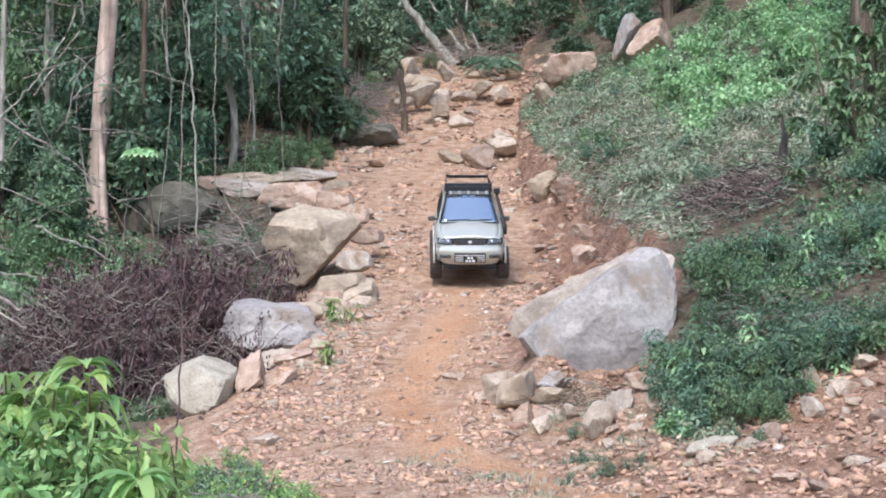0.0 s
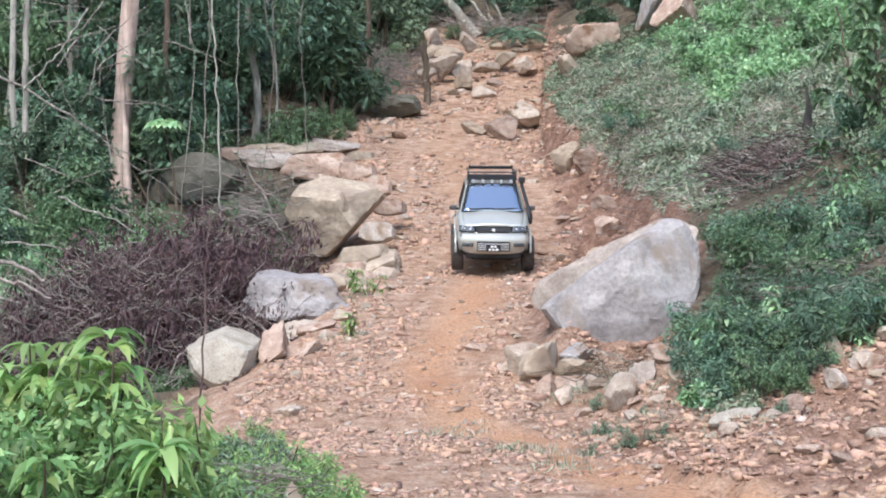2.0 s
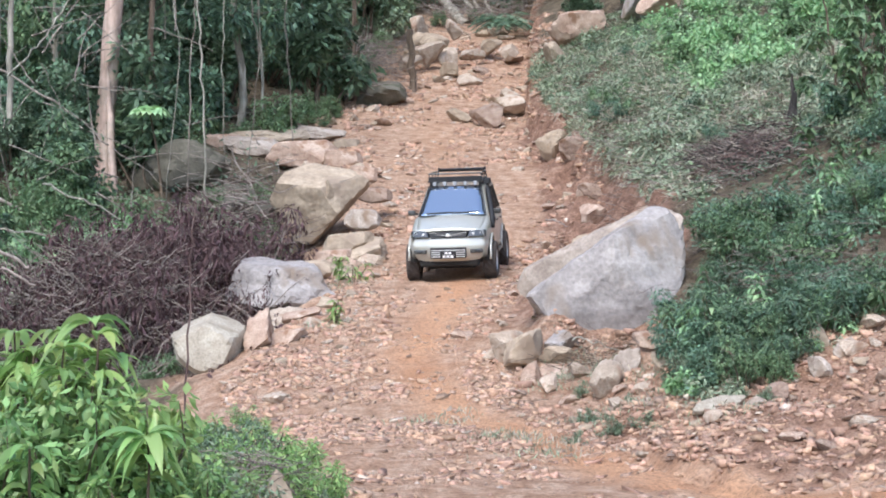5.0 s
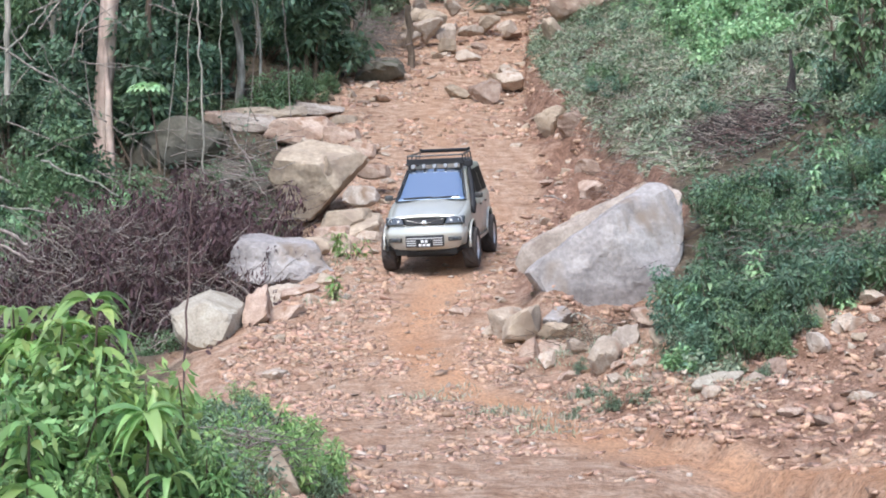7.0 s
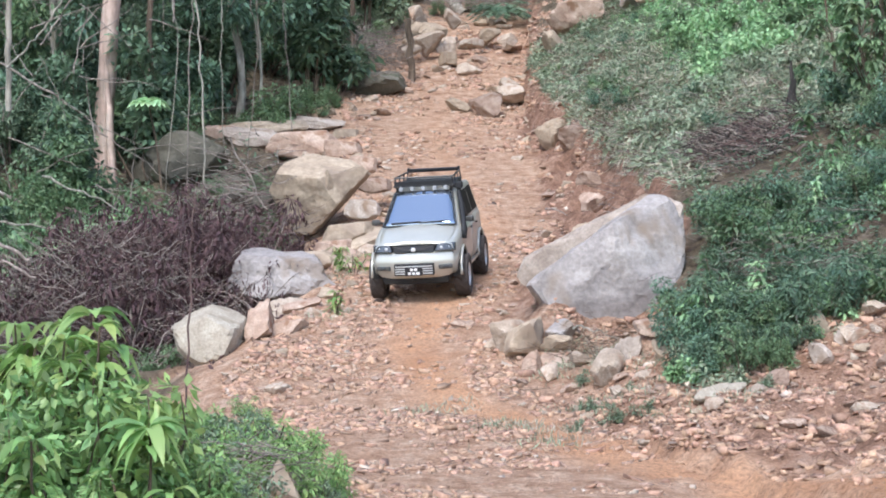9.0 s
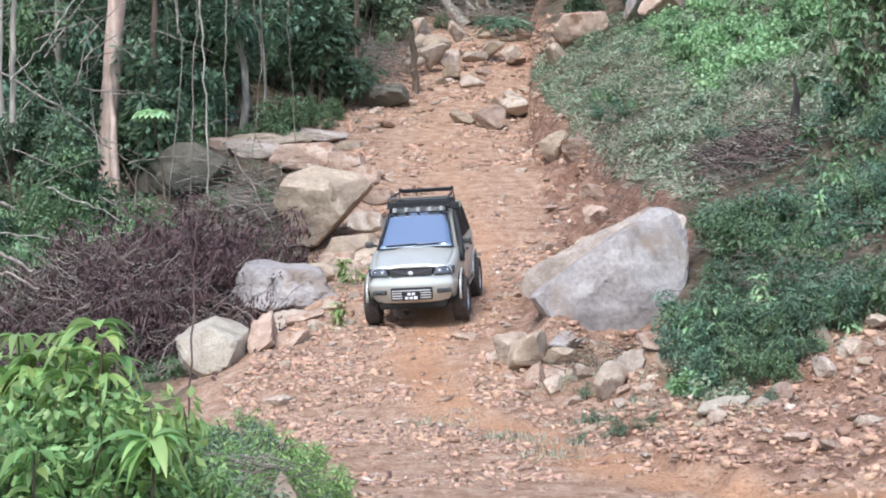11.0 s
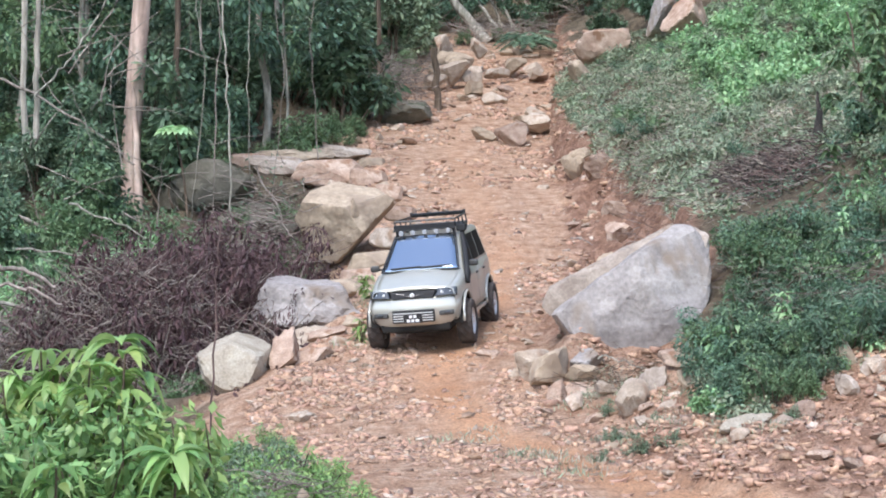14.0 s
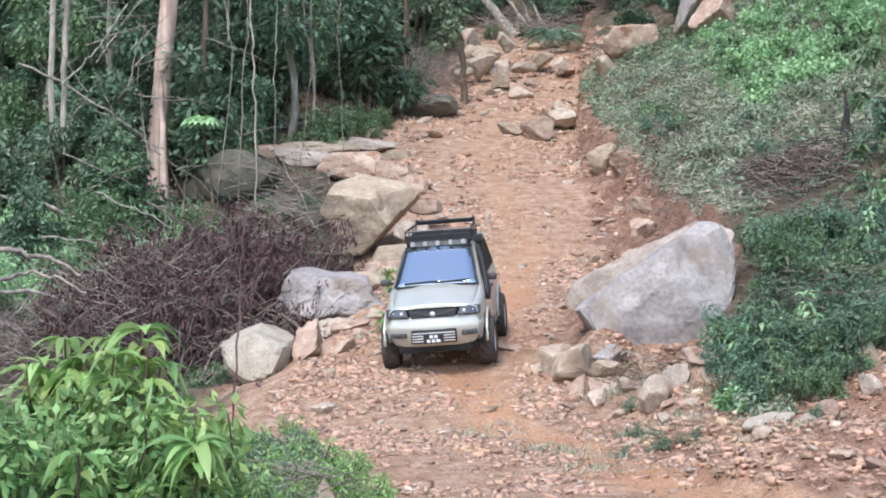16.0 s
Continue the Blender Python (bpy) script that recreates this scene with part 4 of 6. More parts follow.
def loose_stones():
    """Stones that one could pick up, and the joined chippings between them."""
    rng = np.random.RandomState(11)
    shapes = []
    for k in range(7):
        mat = (PALE_ROCK, PINK_ROCK, TAN_ROCK, PALE_ROCK, PINK_ROCK, PALE_ROCK, PINK_ROCK)[k]
        shapes.append(boulder_mesh("stone", (1, 0.8, (0.55, 0.4, 0.6, 0.35, 0.5, 0.5, 0.3)[k]), 200 + k, mat, 9, 3, 0.05))
    names = ("pale angular stone lying on red soil", "reddish angular stone lying on red soil", "tan stone lying on red soil")
    spots = []
    def strip(n, y0, y1, x_of, lo, hi):
        for _ in range(n):
            y = rng.uniform(y0, y1)
            spots.append((x_of(y), y, lo + (hi - lo) * rng.rand() ** 2.2))
    strip(45, 24, 50, lambda y: track_left(y) + rng.normal(-0.1, 0.5), 0.07, 0.26)
    strip(25, 46, 62, lambda y: track_left(y) + rng.normal(0.0, 0.6), 0.10, 0.34)
    strip(36, 22, 44, lambda y: track_right(y) + rng.normal(0.0, 0.4), 0.06, 0.22)
    strip(15, 40, 60, lambda y: track_right(y) + rng.normal(0.1, 0.4), 0.08, 0.24)
    strip(50, 18.0, 23.8, lambda y: rng.uniform(1.8, 6.4), 0.04, 0.17)
    strip(22, 33, 60, lambda y: track_right(y) + rng.uniform(0.0, 0.9) * lip(y), 0.07, 0.24)
    strip(26, 60, 72, lambda y: rng.uniform(-1.6, 3.0), 0.16, 0.5)
    strip(42, 16.5, 22.5, lambda y: rut_middle(y) + 0.5 + 3.5 * rng.rand(), 0.04, 0.17)
    strip(26, 24, 34, lambda y: rng.uniform(-2.2, 1.2), 0.03, 0.09)
    strip(10, 18, 34, lambda y: rng.uniform(-1.6, 1.4), 0.05, 0.11)
    for x, y, r in spots:
        k = rng.randint(7)
        ob = new("stone", shapes[k])
        ob.matrix_world = pose(x, y, float(ground(x, y)) + r * 0.15, rng.uniform(-15, 15), rng.uniform(-15, 15), rng.uniform(0, 360)) @ Matrix.Scale(r, 4)
        tagged(ob, names[(0, 1, 2, 0, 1, 0, 1)[k]], "stone", "loose stones along the track")
    # chippings
    unit_v = np.array([(x, y, z) for x in (-0.8, 0.8) for y in (-0.8, 0.8) for z in (-0.7, 0.7)])
    unit_f = np.array([(0, 1, 3), (0, 3, 2), (4, 6, 7), (4, 7, 5), (0, 4, 5), (0, 5, 1), (2, 3, 7), (2, 7, 6), (0, 2, 6), (0, 6, 4), (1, 5, 7), (1, 7, 3)])
    for name, mat, count, lo, hi, seed in (("pale_chippings", PALE_CHIP, 7000, 0.018, 0.075, 3), ("red_chippings", RED_CHIP, 20000, 0.010, 0.075, 4), ("soil_clods", SOIL_CLOD, 30000, 0.012, 0.10, 5), ("fine_chippings", RED_CHIP, 34000, 0.008, 0.06, 6), ("fine_clods", SOIL_CLOD, 34000, 0.010, 0.08, 7)):
        r = np.random.RandomState(seed)
        y = 11 + (18 if "fine" in name else 59) * r.rand(count) ** 1.25
        a, b = track_left(y) - 0.5, track_right(y) + 0.6
        b = np.where(y < 24.5, np.minimum(b + 5.0, 7.0), b + 1.2)
        x = a + (b - a) * r.rand(count)
        keep = rough_field(x, y, 0.8) + rough_field(x, y, 2.3) * 0.7 + r.normal(0, 0.35, count) > 0.05
        wheel_path = np.abs(x - rut_middle(y) - 0.25 * rough_field(x, y, 0.7)) < 0.46
        keep &= ~(wheel_path & (r.rand(count) < 0.85))
        keep |= ("clods" in name) & (y < 22.5) & (x > rut_middle(y) + 0.45) & (r.rand(count) < 0.8)
        x, y = x[keep], y[keep]
        n = len(x)
        size = lo + (hi - lo) * r.rand(n) ** 3.6
        size *= np.interp(y, [12, 20, 34, 60], [0.62, 0.78, 0.9, 1.2])
        sc = size[:, None, None] * r.uniform(0.45, 1.5, (n, 1, 3)) * [1.1, 0.9, 0.62]
        jag = unit_v[None] + r.uniform(-0.62, 0.62, (n, len(unit_v), 3))
        ang = r.uniform(0, 2 * np.pi, n)
        v = jag * sc
        c, s = np.cos(ang)[:, None], np.sin(ang)[:, None]
        v = np.stack([v[..., 0] * c - v[..., 1] * s, v[..., 0] * s + v[..., 1] * c, v[..., 2] + r.uniform(-0.3, 0.3, (n, 1)) * v[..., 0]], -1)
        v += np.stack([x, y, ground(x, y) + size * 0.05], -1)[:, None]
        f = unit_f[None] + (np.arange(n) * len(unit_v))[:, None, None]
        me = mesh_of(name, v.reshape(-1, 3), f.reshape(-1, 3), [mat])
        tagged(new(name, me), "broken stone chippings strewn over the track", "chippings", kind="stuff")


def chip_mat(name, dark, light):
    m, nt, b = nodes_of(name)
    geo = nt.nodes.new("ShaderNodeNewGeometry")
    n = noise_node(nt, 30, 3.0)
    col = ramp_node(nt, n.outputs[0], [(0.3, dark), (0.7, light)]).outputs[0]
    nt.links.new(vary(nt, col, geo.outputs["Random Per Island"], 0.35, 0.01), b.inputs["Base Color"])
    b.inputs["Roughness"].default_value = 0.9
    return m


PALE_CHIP = chip_mat("pale chippings", (0.38, 0.30, 0.24), (0.56, 0.47, 0.39))
RED_CHIP = chip_mat("red brown chippings", (0.29, 0.19, 0.14), (0.49, 0.345, 0.255))
SOIL_CLOD = chip_mat("red soil clods", (0.33, 0.20, 0.14), (0.52, 0.34, 0.24))
loose_stones()


# ---- plants ----
def leafy(centres, radii, per, length, width, rng, droop=0.4, hang=0.4):
    """Clumps of leaves round the given centres."""
    got = []
    for c, r in zip(centres, radii):
        p, d = blob_points(per, c, np.array([1, 1, 0.75]) * r, rng)
        axis = d * 0.8 + rng.normal(0, 0.45, d.shape) + [0, 0, -hang]
        got.append(leaf_arrays(p, axis, length * rng.uniform(0.6, 1.25, per), width * rng.uniform(0.7, 1.2, per), rng, droop=droop))
    return joined(got)


def stems_of(paths, r0, r1, sides=5):
    return joined([tube_arrays(p, np.linspace(a, b, len(p)), sides) for p, a, b in zip(paths, r0, r1)])


def make_tree(name, height, trunk_r, first, spread, clumps, per, leaf, leaf_w, bark, foliage, seed, lean=0.03):
    """Tapered trunk with limbs, and a crown of clumps of leaves at the limb ends."""
    rng = np.random.RandomState(seed)
    ob = new(name)
    top = np.array([rng.normal(0, lean) * height, rng.normal(0, lean) * height, height])
    trunk = wander((0, 0, -0.4), top, 0.12, rng, 12)
    paths, r0, r1, ends, rad = [trunk], [trunk_r], [trunk_r * 0.25], [], []
    for k in range(clumps):
        h = first + (height - first) * (k + rng.rand()) / clumps
        i = np.clip((h + 0.4) / (height + 0.4), 0, 1) * 11
        p = trunk[int(i)] + (trunk[min(11, int(i) + 1)] - trunk[int(i)]) * (i % 1)
        a = rng.rand() * 2 * np.pi
        reach = spread * rng.uniform(0.35, 1.1) * (1.1 - 0.5 * (h - first) / (height - first))
        e = p + np.array([np.cos(a) * reach, np.sin(a) * reach, reach * rng.uniform(-0.1, 0.55)])
        paths.append(wander(p, e, 0.25, rng, 5))
        r0.append(trunk_r * 0.28)
        r1.append(trunk_r * 0.06)
        ends.append(e)
        rad.append(spread * rng.uniform(0.18, 0.40))
        if rng.rand() < 0.6:
            ends.append(p + (e - p) * 0.55 + rng.normal(0, 0.2, 3))
            rad.append(spread * rng.uniform(0.15, 0.3))
    v, f = stems_of(paths, r0, r1, 7)
    under("trunk", mesh_of("trunk", v, f, [bark], True), ob)
    v, f = leafy(ends, rad, per, leaf, leaf_w, rng)
    under("crown", mesh_of("crown", v, f, [foliage]), ob)
    return ob


def make_bush(name, height, spread, stems, per, leaf, leaf_w, foliage, seed, bark=None, hang=0.3):
    rng = np.random.RandomState(seed)
    ob = new(name)
    paths, ends, rad = [], [], []
    for k in range(stems):
        a, r = rng.rand() * 2 * np.pi, spread * rng.rand() ** 0.6
        e = np.array([np.cos(a) * r, np.sin(a) * r, height * rng.uniform(0.3, 1.0) * (1 - 0.35 * (r / spread) ** 2)])
        p = wander((e[0] * 0.15, e[1] * 0.15, -0.15), e, 0.2, rng, 5)
        paths.append(p)
        ends += [e, p[3]]
        rad += [spread * rng.uniform(0.16, 0.36), spread * rng.uniform(0.12, 0.26)]
    v, f = stems_of(paths, [0.012 + 0.008 * height] * stems, [0.004] * stems, 4)
    under("stalk", mesh_of("stalk", v, f, [bark or BARK_BROWN], True), ob)
    v, f = leafy(ends, rad, per, leaf, leaf_w, rng, hang=hang)
    under("foliage", mesh_of("foliage", v, f, [foliage]), ob)
    return ob


def place(kinds, spots, rng, group, lo=0.8, hi=1.25, sink=0.05):
    """Copies of the kinds at the spots, standing on the ground."""
    for x, y in spots:
        kind = kinds[rng.randint(len(kinds))]
        s = rng.uniform(lo, hi)
        ob = copy_thing(kind, pose(0, 0, 0))
        ob.matrix_basis = pose(x, y, float(ground(x, y)) - sink, rng.uniform(-4, 4), rng.uniform(-4, 4), rng.uniform(0, 360)) @ Matrix.Scale(s, 4)
        tagged(ob, group=group)


def drop_kinds(kinds):
    for k in kinds:
        for o in [*k.children_recursive, k]:
            bpy.data.objects.remove(o)


def forest():
    rng = np.random.RandomState(31)
    tall = []
    for k, (h, r, first, bark, leaf) in enumerate(((17, 0.20, 4.0, BARK_BROWN, LEAF_DEEP), (15, 0.15, 3.0, BARK_PALE, LEAF_BLUE), (19, 0.26, 6.0, BARK_BROWN, LEAF_DEEP), (13, 0.12, 2.5, BARK_PALE, LEAF_MID))):
        t = make_tree("rainforest_tree", h, r, first, 3.0, 28, 120, 0.30, 0.145, bark, leaf, 300 + k)
        tall.append(tagged(t, "tall rainforest tree with dark drooping foliage and a slender trunk", "tree"))
    low = []
    for k, (h, s, leaf, fol) in enumerate(((3.6, 1.5, 0.27, LEAF_DEEP), (2.8, 1.4, 0.22, LEAF_BLUE), (4.4, 1.7, 0.32, LEAF_DEEP), (2.4, 1.3, 0.20, LEAF_MID), (3.0, 1.5, 0.18, LEAF_MID), (3.4, 1.5, 0.40, LEAF_BLUE), (3.8, 1.6, 0.24, LEAF_PALE))):
        b = make_bush("understorey_bush", h, s, 15, 78, leaf, leaf * 0.46, fol, 320 + k, hang=0.2)
        low.append(tagged(b, "dense understorey bush with long drooping green leaves", "bush"))
    def rows_of(ys, x0, x1, step, jitter):
        out = []
        for y in ys:
            for x in np.arange(x0(y), x1(y), step):
                out.append((x + rng.normal(0, jitter), y + rng.normal(0, jitter * 1.2)))
        return out
    left_edge = lambda y: float(np.interp(y, [36, 44, 50, 56, 62, 70, 78], [-8.2, -7.6, -6.9, -4.6, -4.0, -2.6, -2.0]))
    reach = lambda y: -0.30 * y - 1.5
    place(low, rows_of((39, 42, 46, 50, 54), reach, left_edge, 1.45, 0.5), rng, "forest understorey", 0.55, 1.0)
    place(low[3:5], [(-4.3, 55), (-3.9, 57), (-4.6, 58.5), (-3.7, 60.5), (-3.4, 62.5), (-3.2, 65), (-5.2, 54), (-2.8, 67), (-6.2, 53.6), (-7.2, 54)], rng, "forest understorey", 0.3, 0.55)
    place(low, rows_of((58, 63, 68, 73), reach, left_edge, 1.7, 0.6), rng, "forest understorey", 0.8, 1.35)
    place(tall, rows_of((50, 57, 65, 74), reach, lambda y: left_edge(y) - 1.5, 3.4, 0.9), rng, "forest trees", 0.7, 1.05, 0.1)
    place(low, rows_of((77, 82, 88), lambda y: -2.5, lambda y: 0.30 * y, 2.1, 0.6), rng, "forest understorey", 0.7, 1.2)
    place(tall, rows_of((82, 92), lambda y: -4, lambda y: 0.31 * y, 4.0, 1.0), rng, "forest trees", 0.75, 1.1, 0.1)
    place(low, rows_of((62, 67, 72), lambda y: 8.0, lambda y: 0.29 * y, 2.0, 0.6), rng, "forest understorey", 0.5, 0.9)
    place(low, [(-2.6, 71), (-3.2, 69), (3.4, 75), (4.6, 73), (5.6, 70), (6.2, 67), (7.0, 64.5), (4.8, 66), (2.6, 77), (5.4, 77)], rng, "forest understorey", 0.4, 0.75)
    place(low[3:5], [(-1.6, 72.5), (-0.4, 73.5), (0.8, 74.0), (1.8, 75)], rng, "forest understorey", 0.2, 0.32)
    place(tall, rows_of((66, 73), lambda y: 8.5, lambda y: 0.30 * y, 3.6, 0.8), rng, "forest trees", 0.7, 1.0, 0.1)
    place(tall, [(9.6, 41), (11, 46), (12.5, 52)], rng, "forest trees", 0.6, 0.8, 0.1)
    drop_kinds(tall + low)


forest()


def bank_plants():
    rng = np.random.RandomState(41)
    bright, mid, dry = [], [], []
    for k in range(3):
        bright.append(tagged(make_bush("bank_shrub", 0.75, 0.55, 10, 34, 0.16, 0.075, LEAF_BRIGHT if k else LEAF_MID, 400 + k), "low bright green shrub on the grassy bank", "shrub"))
        mid.append(tagged(make_bush("roadside_shrub", 1.0, (0.6, 0.75, 0.5)[k], 12, (70, 80, 50)[k], (0.07, 0.085, 0.11)[k], (0.036, 0.04, 0.036)[k], (LEAF_MID, LEAF_BLUE, LEAF_DEEP)[k], 410 + k), "dense dark green leafy shrub on the cut bank", "shrub"))
        dry.append(tagged(make_bush("wilted_shrub", 0.45, 0.6, 9, 30, 0.14, 0.05, LEAF_DRY, 420 + k, TWIG_GREY), "wilted grey green creeper on the slope", "shrub"))
    def scatter(n, y0, y1, s0, s1):
        y = rng.uniform(y0, y1, n)
        return [(x, q) for x, q in zip(track_right(y) + np.maximum(lip(y) - 1.7, -0.6) + rng.uniform(s0, s1, n), y) if not (4.7 < x < 6.9 and 29 < q < 38)]
    place(bright, scatter(130, 43, 61, 4.9, 11.5), rng, "shrubs on the bank", 0.7, 1.3)
    place(dry, scatter(210, 32, 63, 2.2, 8.5), rng, "wilted shrubs on the slope", 0.6, 1.2)
    place(mid[1:2] + bright[:1], scatter(70, 38, 60, 2.4, 6.5), rng, "shrubs on the bank", 0.3, 0.75)
    place(mid, scatter(60, 26.8, 30.5, 2.8, 7.0), rng, "shrubs on the cut bank", 0.4, 0.8)
    place(mid[:2] + dry, scatter(90, 27.5, 34, 2.8, 7.5), rng, "shrubs on the cut bank", 0.5, 1.0)
    near = [(x, y) for x, y in scatter(520, 21.6, 27.8, 0.4, 8.0) if x > 2.72 + 0.15 * (y - 21.6) and x < 3.5 + 1.5 * (y - 21.8) and not (x < 3.72 and y > 25.3) and float(rough_field(x, y, 0.8)) > -0.32]
    place(mid, near, rng, "shrubs on the cut bank", 0.35, 1.0)
    place(bright + mid[1:2] + dry[:1], [(x, y - 0.15) for x, y in near if x > 4.5][::2], rng, "shrubs on the cut bank", 0.4, 0.8)
    place(bright[1:] + mid[:1], [(x - 0.1, y - 0.2) for x, y in near[1::6]], rng, "shrubs on the cut bank", 0.3, 0.6)
    place(mid[1:] + bright[:1] + dry[:1], [(x + 0.2, y - 0.1) for x, y in near[::3]], rng, "shrubs on the cut bank", 0.4, 0.8)
    drop_kinds(bright + mid + dry)


bank_plants()


def ground_cover():
    """Creepers, grass and leaf litter lying close to the soil."""
    rng = np.random.RandomState(43)
    def sheet(name, label, n, y0, y1, x_of, mat, length, width, lift, hang, mask):
        y = rng.uniform(y0, y1, n)
        x = x_of(y)
        keep = mask(x, y)
        x, y = x[keep], y[keep]
        m = len(x)
        base = np.stack([x, y, ground(x, y) + lift * rng.rand(m) ** 1.5], -1)
        axis = rng.normal(0, 1, (m, 3)) * [1, 1, 0.5] + [0, 0, -hang]
        v, f = leaf_arrays(base, axis, length * rng.uniform(0.6, 1.3, m), width * rng.uniform(0.7, 1.2, m), rng, droop=0.3)
        tagged(new(name, mesh_of(name, v, f, [mat])), label, name.replace("_", " "), kind="stuff")
    right = lambda a, b: (lambda y: track_right(y) + np.maximum(lip(y) + a - 1.8, 0.1) + (b - a) * rng.rand(len(y)))
    off_pile = lambda x, y: ~((x > 4.7) & (x < 6.9) & (y > 31) & (y < 38))
    clumpy = lambda t: (lambda x, y: (rough_field(x, y, 1.1) + 0.6 * rough_field(x, y, 0.4) > t) & off_pile(x, y))
    sheet("dry_creeper", "wilted grey green creeper covering the slope", 76000, 32, 64, right(1.8, 9), LEAF_DRY, 0.16, 0.055, 0.2, -0.1, clumpy(-0.75))
    sheet("green_creeper", "fresh green creeper covering the bank", 22000, 30, 64, right(2.1, 13), LEAF_MID, 0.15, 0.065, 0.25, -0.1, clumpy(-0.1))
    sheet("bright_creeper", "bright green low growth on the upper bank", 34000, 44, 62, right(4.6, 13), LEAF_BRIGHT, 0.16, 0.07, 0.38, -0.2, clumpy(-0.15))
    sheet("bank_foliage", "dark leaves massed on the cut bank", 22000, 21.8, 34, right(0.7, 9), LEAF_BLUE, 0.12, 0.05, 0.28, 0.0, lambda x, y: (rough_field(x, y, 1.0) > -0.3) & (x > 2.85 + 0.15 * (y - 21.8)) & (x < 3.5 + 1.5 * (y - 21.8)) & ~((x < 4.0) & (y > 25.3)))
    sheet("straw", "bleached dry grass lying down the slope", 26000, 32, 63, right(1.7, 8), STRAW, 0.36, 0.022, 0.32, 0.0, lambda x, y: rough_field(x, y, 1.6) + 0.7 * rough_field(x, y, 0.5) > -0.05)
    sheet("cut_edge_growth", "green creeper hanging over the edge of the cut", 9000, 33, 62, lambda y: track_right(y) + lip(y) + 0.45 * rng.rand(len(y)), LEAF_DRY, 0.16, 0.05, 0.12, 0.4, lambda x, y: rough_field(x, y, 0.7) > -0.4)
    sheet("leaf_litter", "dead leaves strewn on the forest floor", 12000, 26, 76, lambda y: track_left(y) - 0.6 - 14 * rng.rand(len(y)), LEAF_DEAD, 0.14, 0.06, 0.05, 0.0, clumpy(-0.4))
    sheet("forest_herbs", "green herbs on the forest floor", 14000, 33, 76, lambda y: track_left(y) - 2.2 - 14 * rng.rand(len(y)), LEAF_DEEP, 0.2, 0.07, 0.5, 0.2, clumpy(0.0))
    def tufts(name, label, spots, per, mat, h):
        got = []
        for x, y, r in spots:
            n = int(per * r / 0.4)
            bx, by = x + rng.normal(0, r * 0.5, n), y + rng.normal(0, r * 0.5, n)
            base = np.stack([bx, by, ground(bx, by) - 0.01], -1)
            axis = rng.normal(0, 0.45, (n, 3)) + [0, 0, 1.0]
            got.append(leaf_arrays(base, axis, h * rng.uniform(0.5, 1.3, n), 0.014, rng, droop=0.5))
        v, f = joined(got)
        tagged(new(name, mesh_of(name, v, f, [mat])), label, "grass", kind="stuff")
    spots = [(1.55, 25.1, 0.4), (1.9, 24.7, 0.45), (2.2, 24.8, 0.4), (1.75, 25.5, 0.4), (2.5, 23.3, 0.4), (3.2, 22.2, 0.35), (-0.25, 22.6, 0.45), (0.75, 20.6, 0.45), (2.2, 22.0, 0.5), (2.8, 22.6, 0.5), (2.9, 21.3, 0.4), (1.6, 22.4, 0.5), (1.7, 24.6, 0.45), (1.4, 24.4, 0.35), (-2.05, 29.4, 0.35), (-2.2, 33.0, 0.3), (1.0, 19.6, 0.4), (0.5, 20.9, 0.35), (-1.9, 36.1, 0.25), (3.6, 20.4, 0.5)]
    tufts("grass_tufts", "thin green grass growing on red soil", spots, 60, LEAF_DRY, 0.15)
    tufts("dry_grass", "thin dry grass growing on red soil", [(x + 0.25, y + 0.2, r) for x, y, r in spots], 80, STRAW, 0.15)


ground_cover()


# ---- trunks, vines, dead wood ----
def bent(points, n=14, wobble=0.0, rng=None):
    """A smooth line through a few points."""
    p = np.asarray(points, float)
    t = np.linspace(0, len(p) - 1, n)
    q = np.stack([np.interp(t, np.arange(len(p)), p[:, k]) for k in range(3)], -1)
    for _ in range(2):
        q[1:-1] = (q[:-2] + 2 * q[1:-1] + q[2:]) / 4
    if rng is not None:
        q[1:-1] += rng.normal(0, wobble, (n - 2, 3))
    return q


def pole(name, points, r0, r1, mat, label, category, sides=8, wobble=0.02, seed=1, n=14):
    rng = np.random.RandomState(seed)
    q = bent(points, n, wobble, rng)
    radii = np.linspace(r0, r1, n) * (1 + rng.normal(0, 0.06, n))
    v, f = tube_arrays(q, radii, sides)
    if name != "sapling":
        return tagged(new(name, mesh_of(name, v, f, [mat], True)), label, category)
    ob = tagged(new(name), label, category)
    under("trunk", mesh_of("trunk", v, f, [mat], True), ob)
    for k in (n // 2 - 2, n // 2, n // 2 + 2, n - 3):
        a = rng.rand() * 2 * np.pi
        reach = 0.25 + 5 * r1
        tip = q[k] + np.array([np.cos(a), np.sin(a), 0.7]) * reach
        v, f = tube_arrays(wander(q[k], tip, 0.2, rng, 6), np.linspace(r1 * 0.3, r1 * 0.1, 6), 4)
        under("twig", mesh_of("twig", v, f, [mat], True), ob)
    return ob


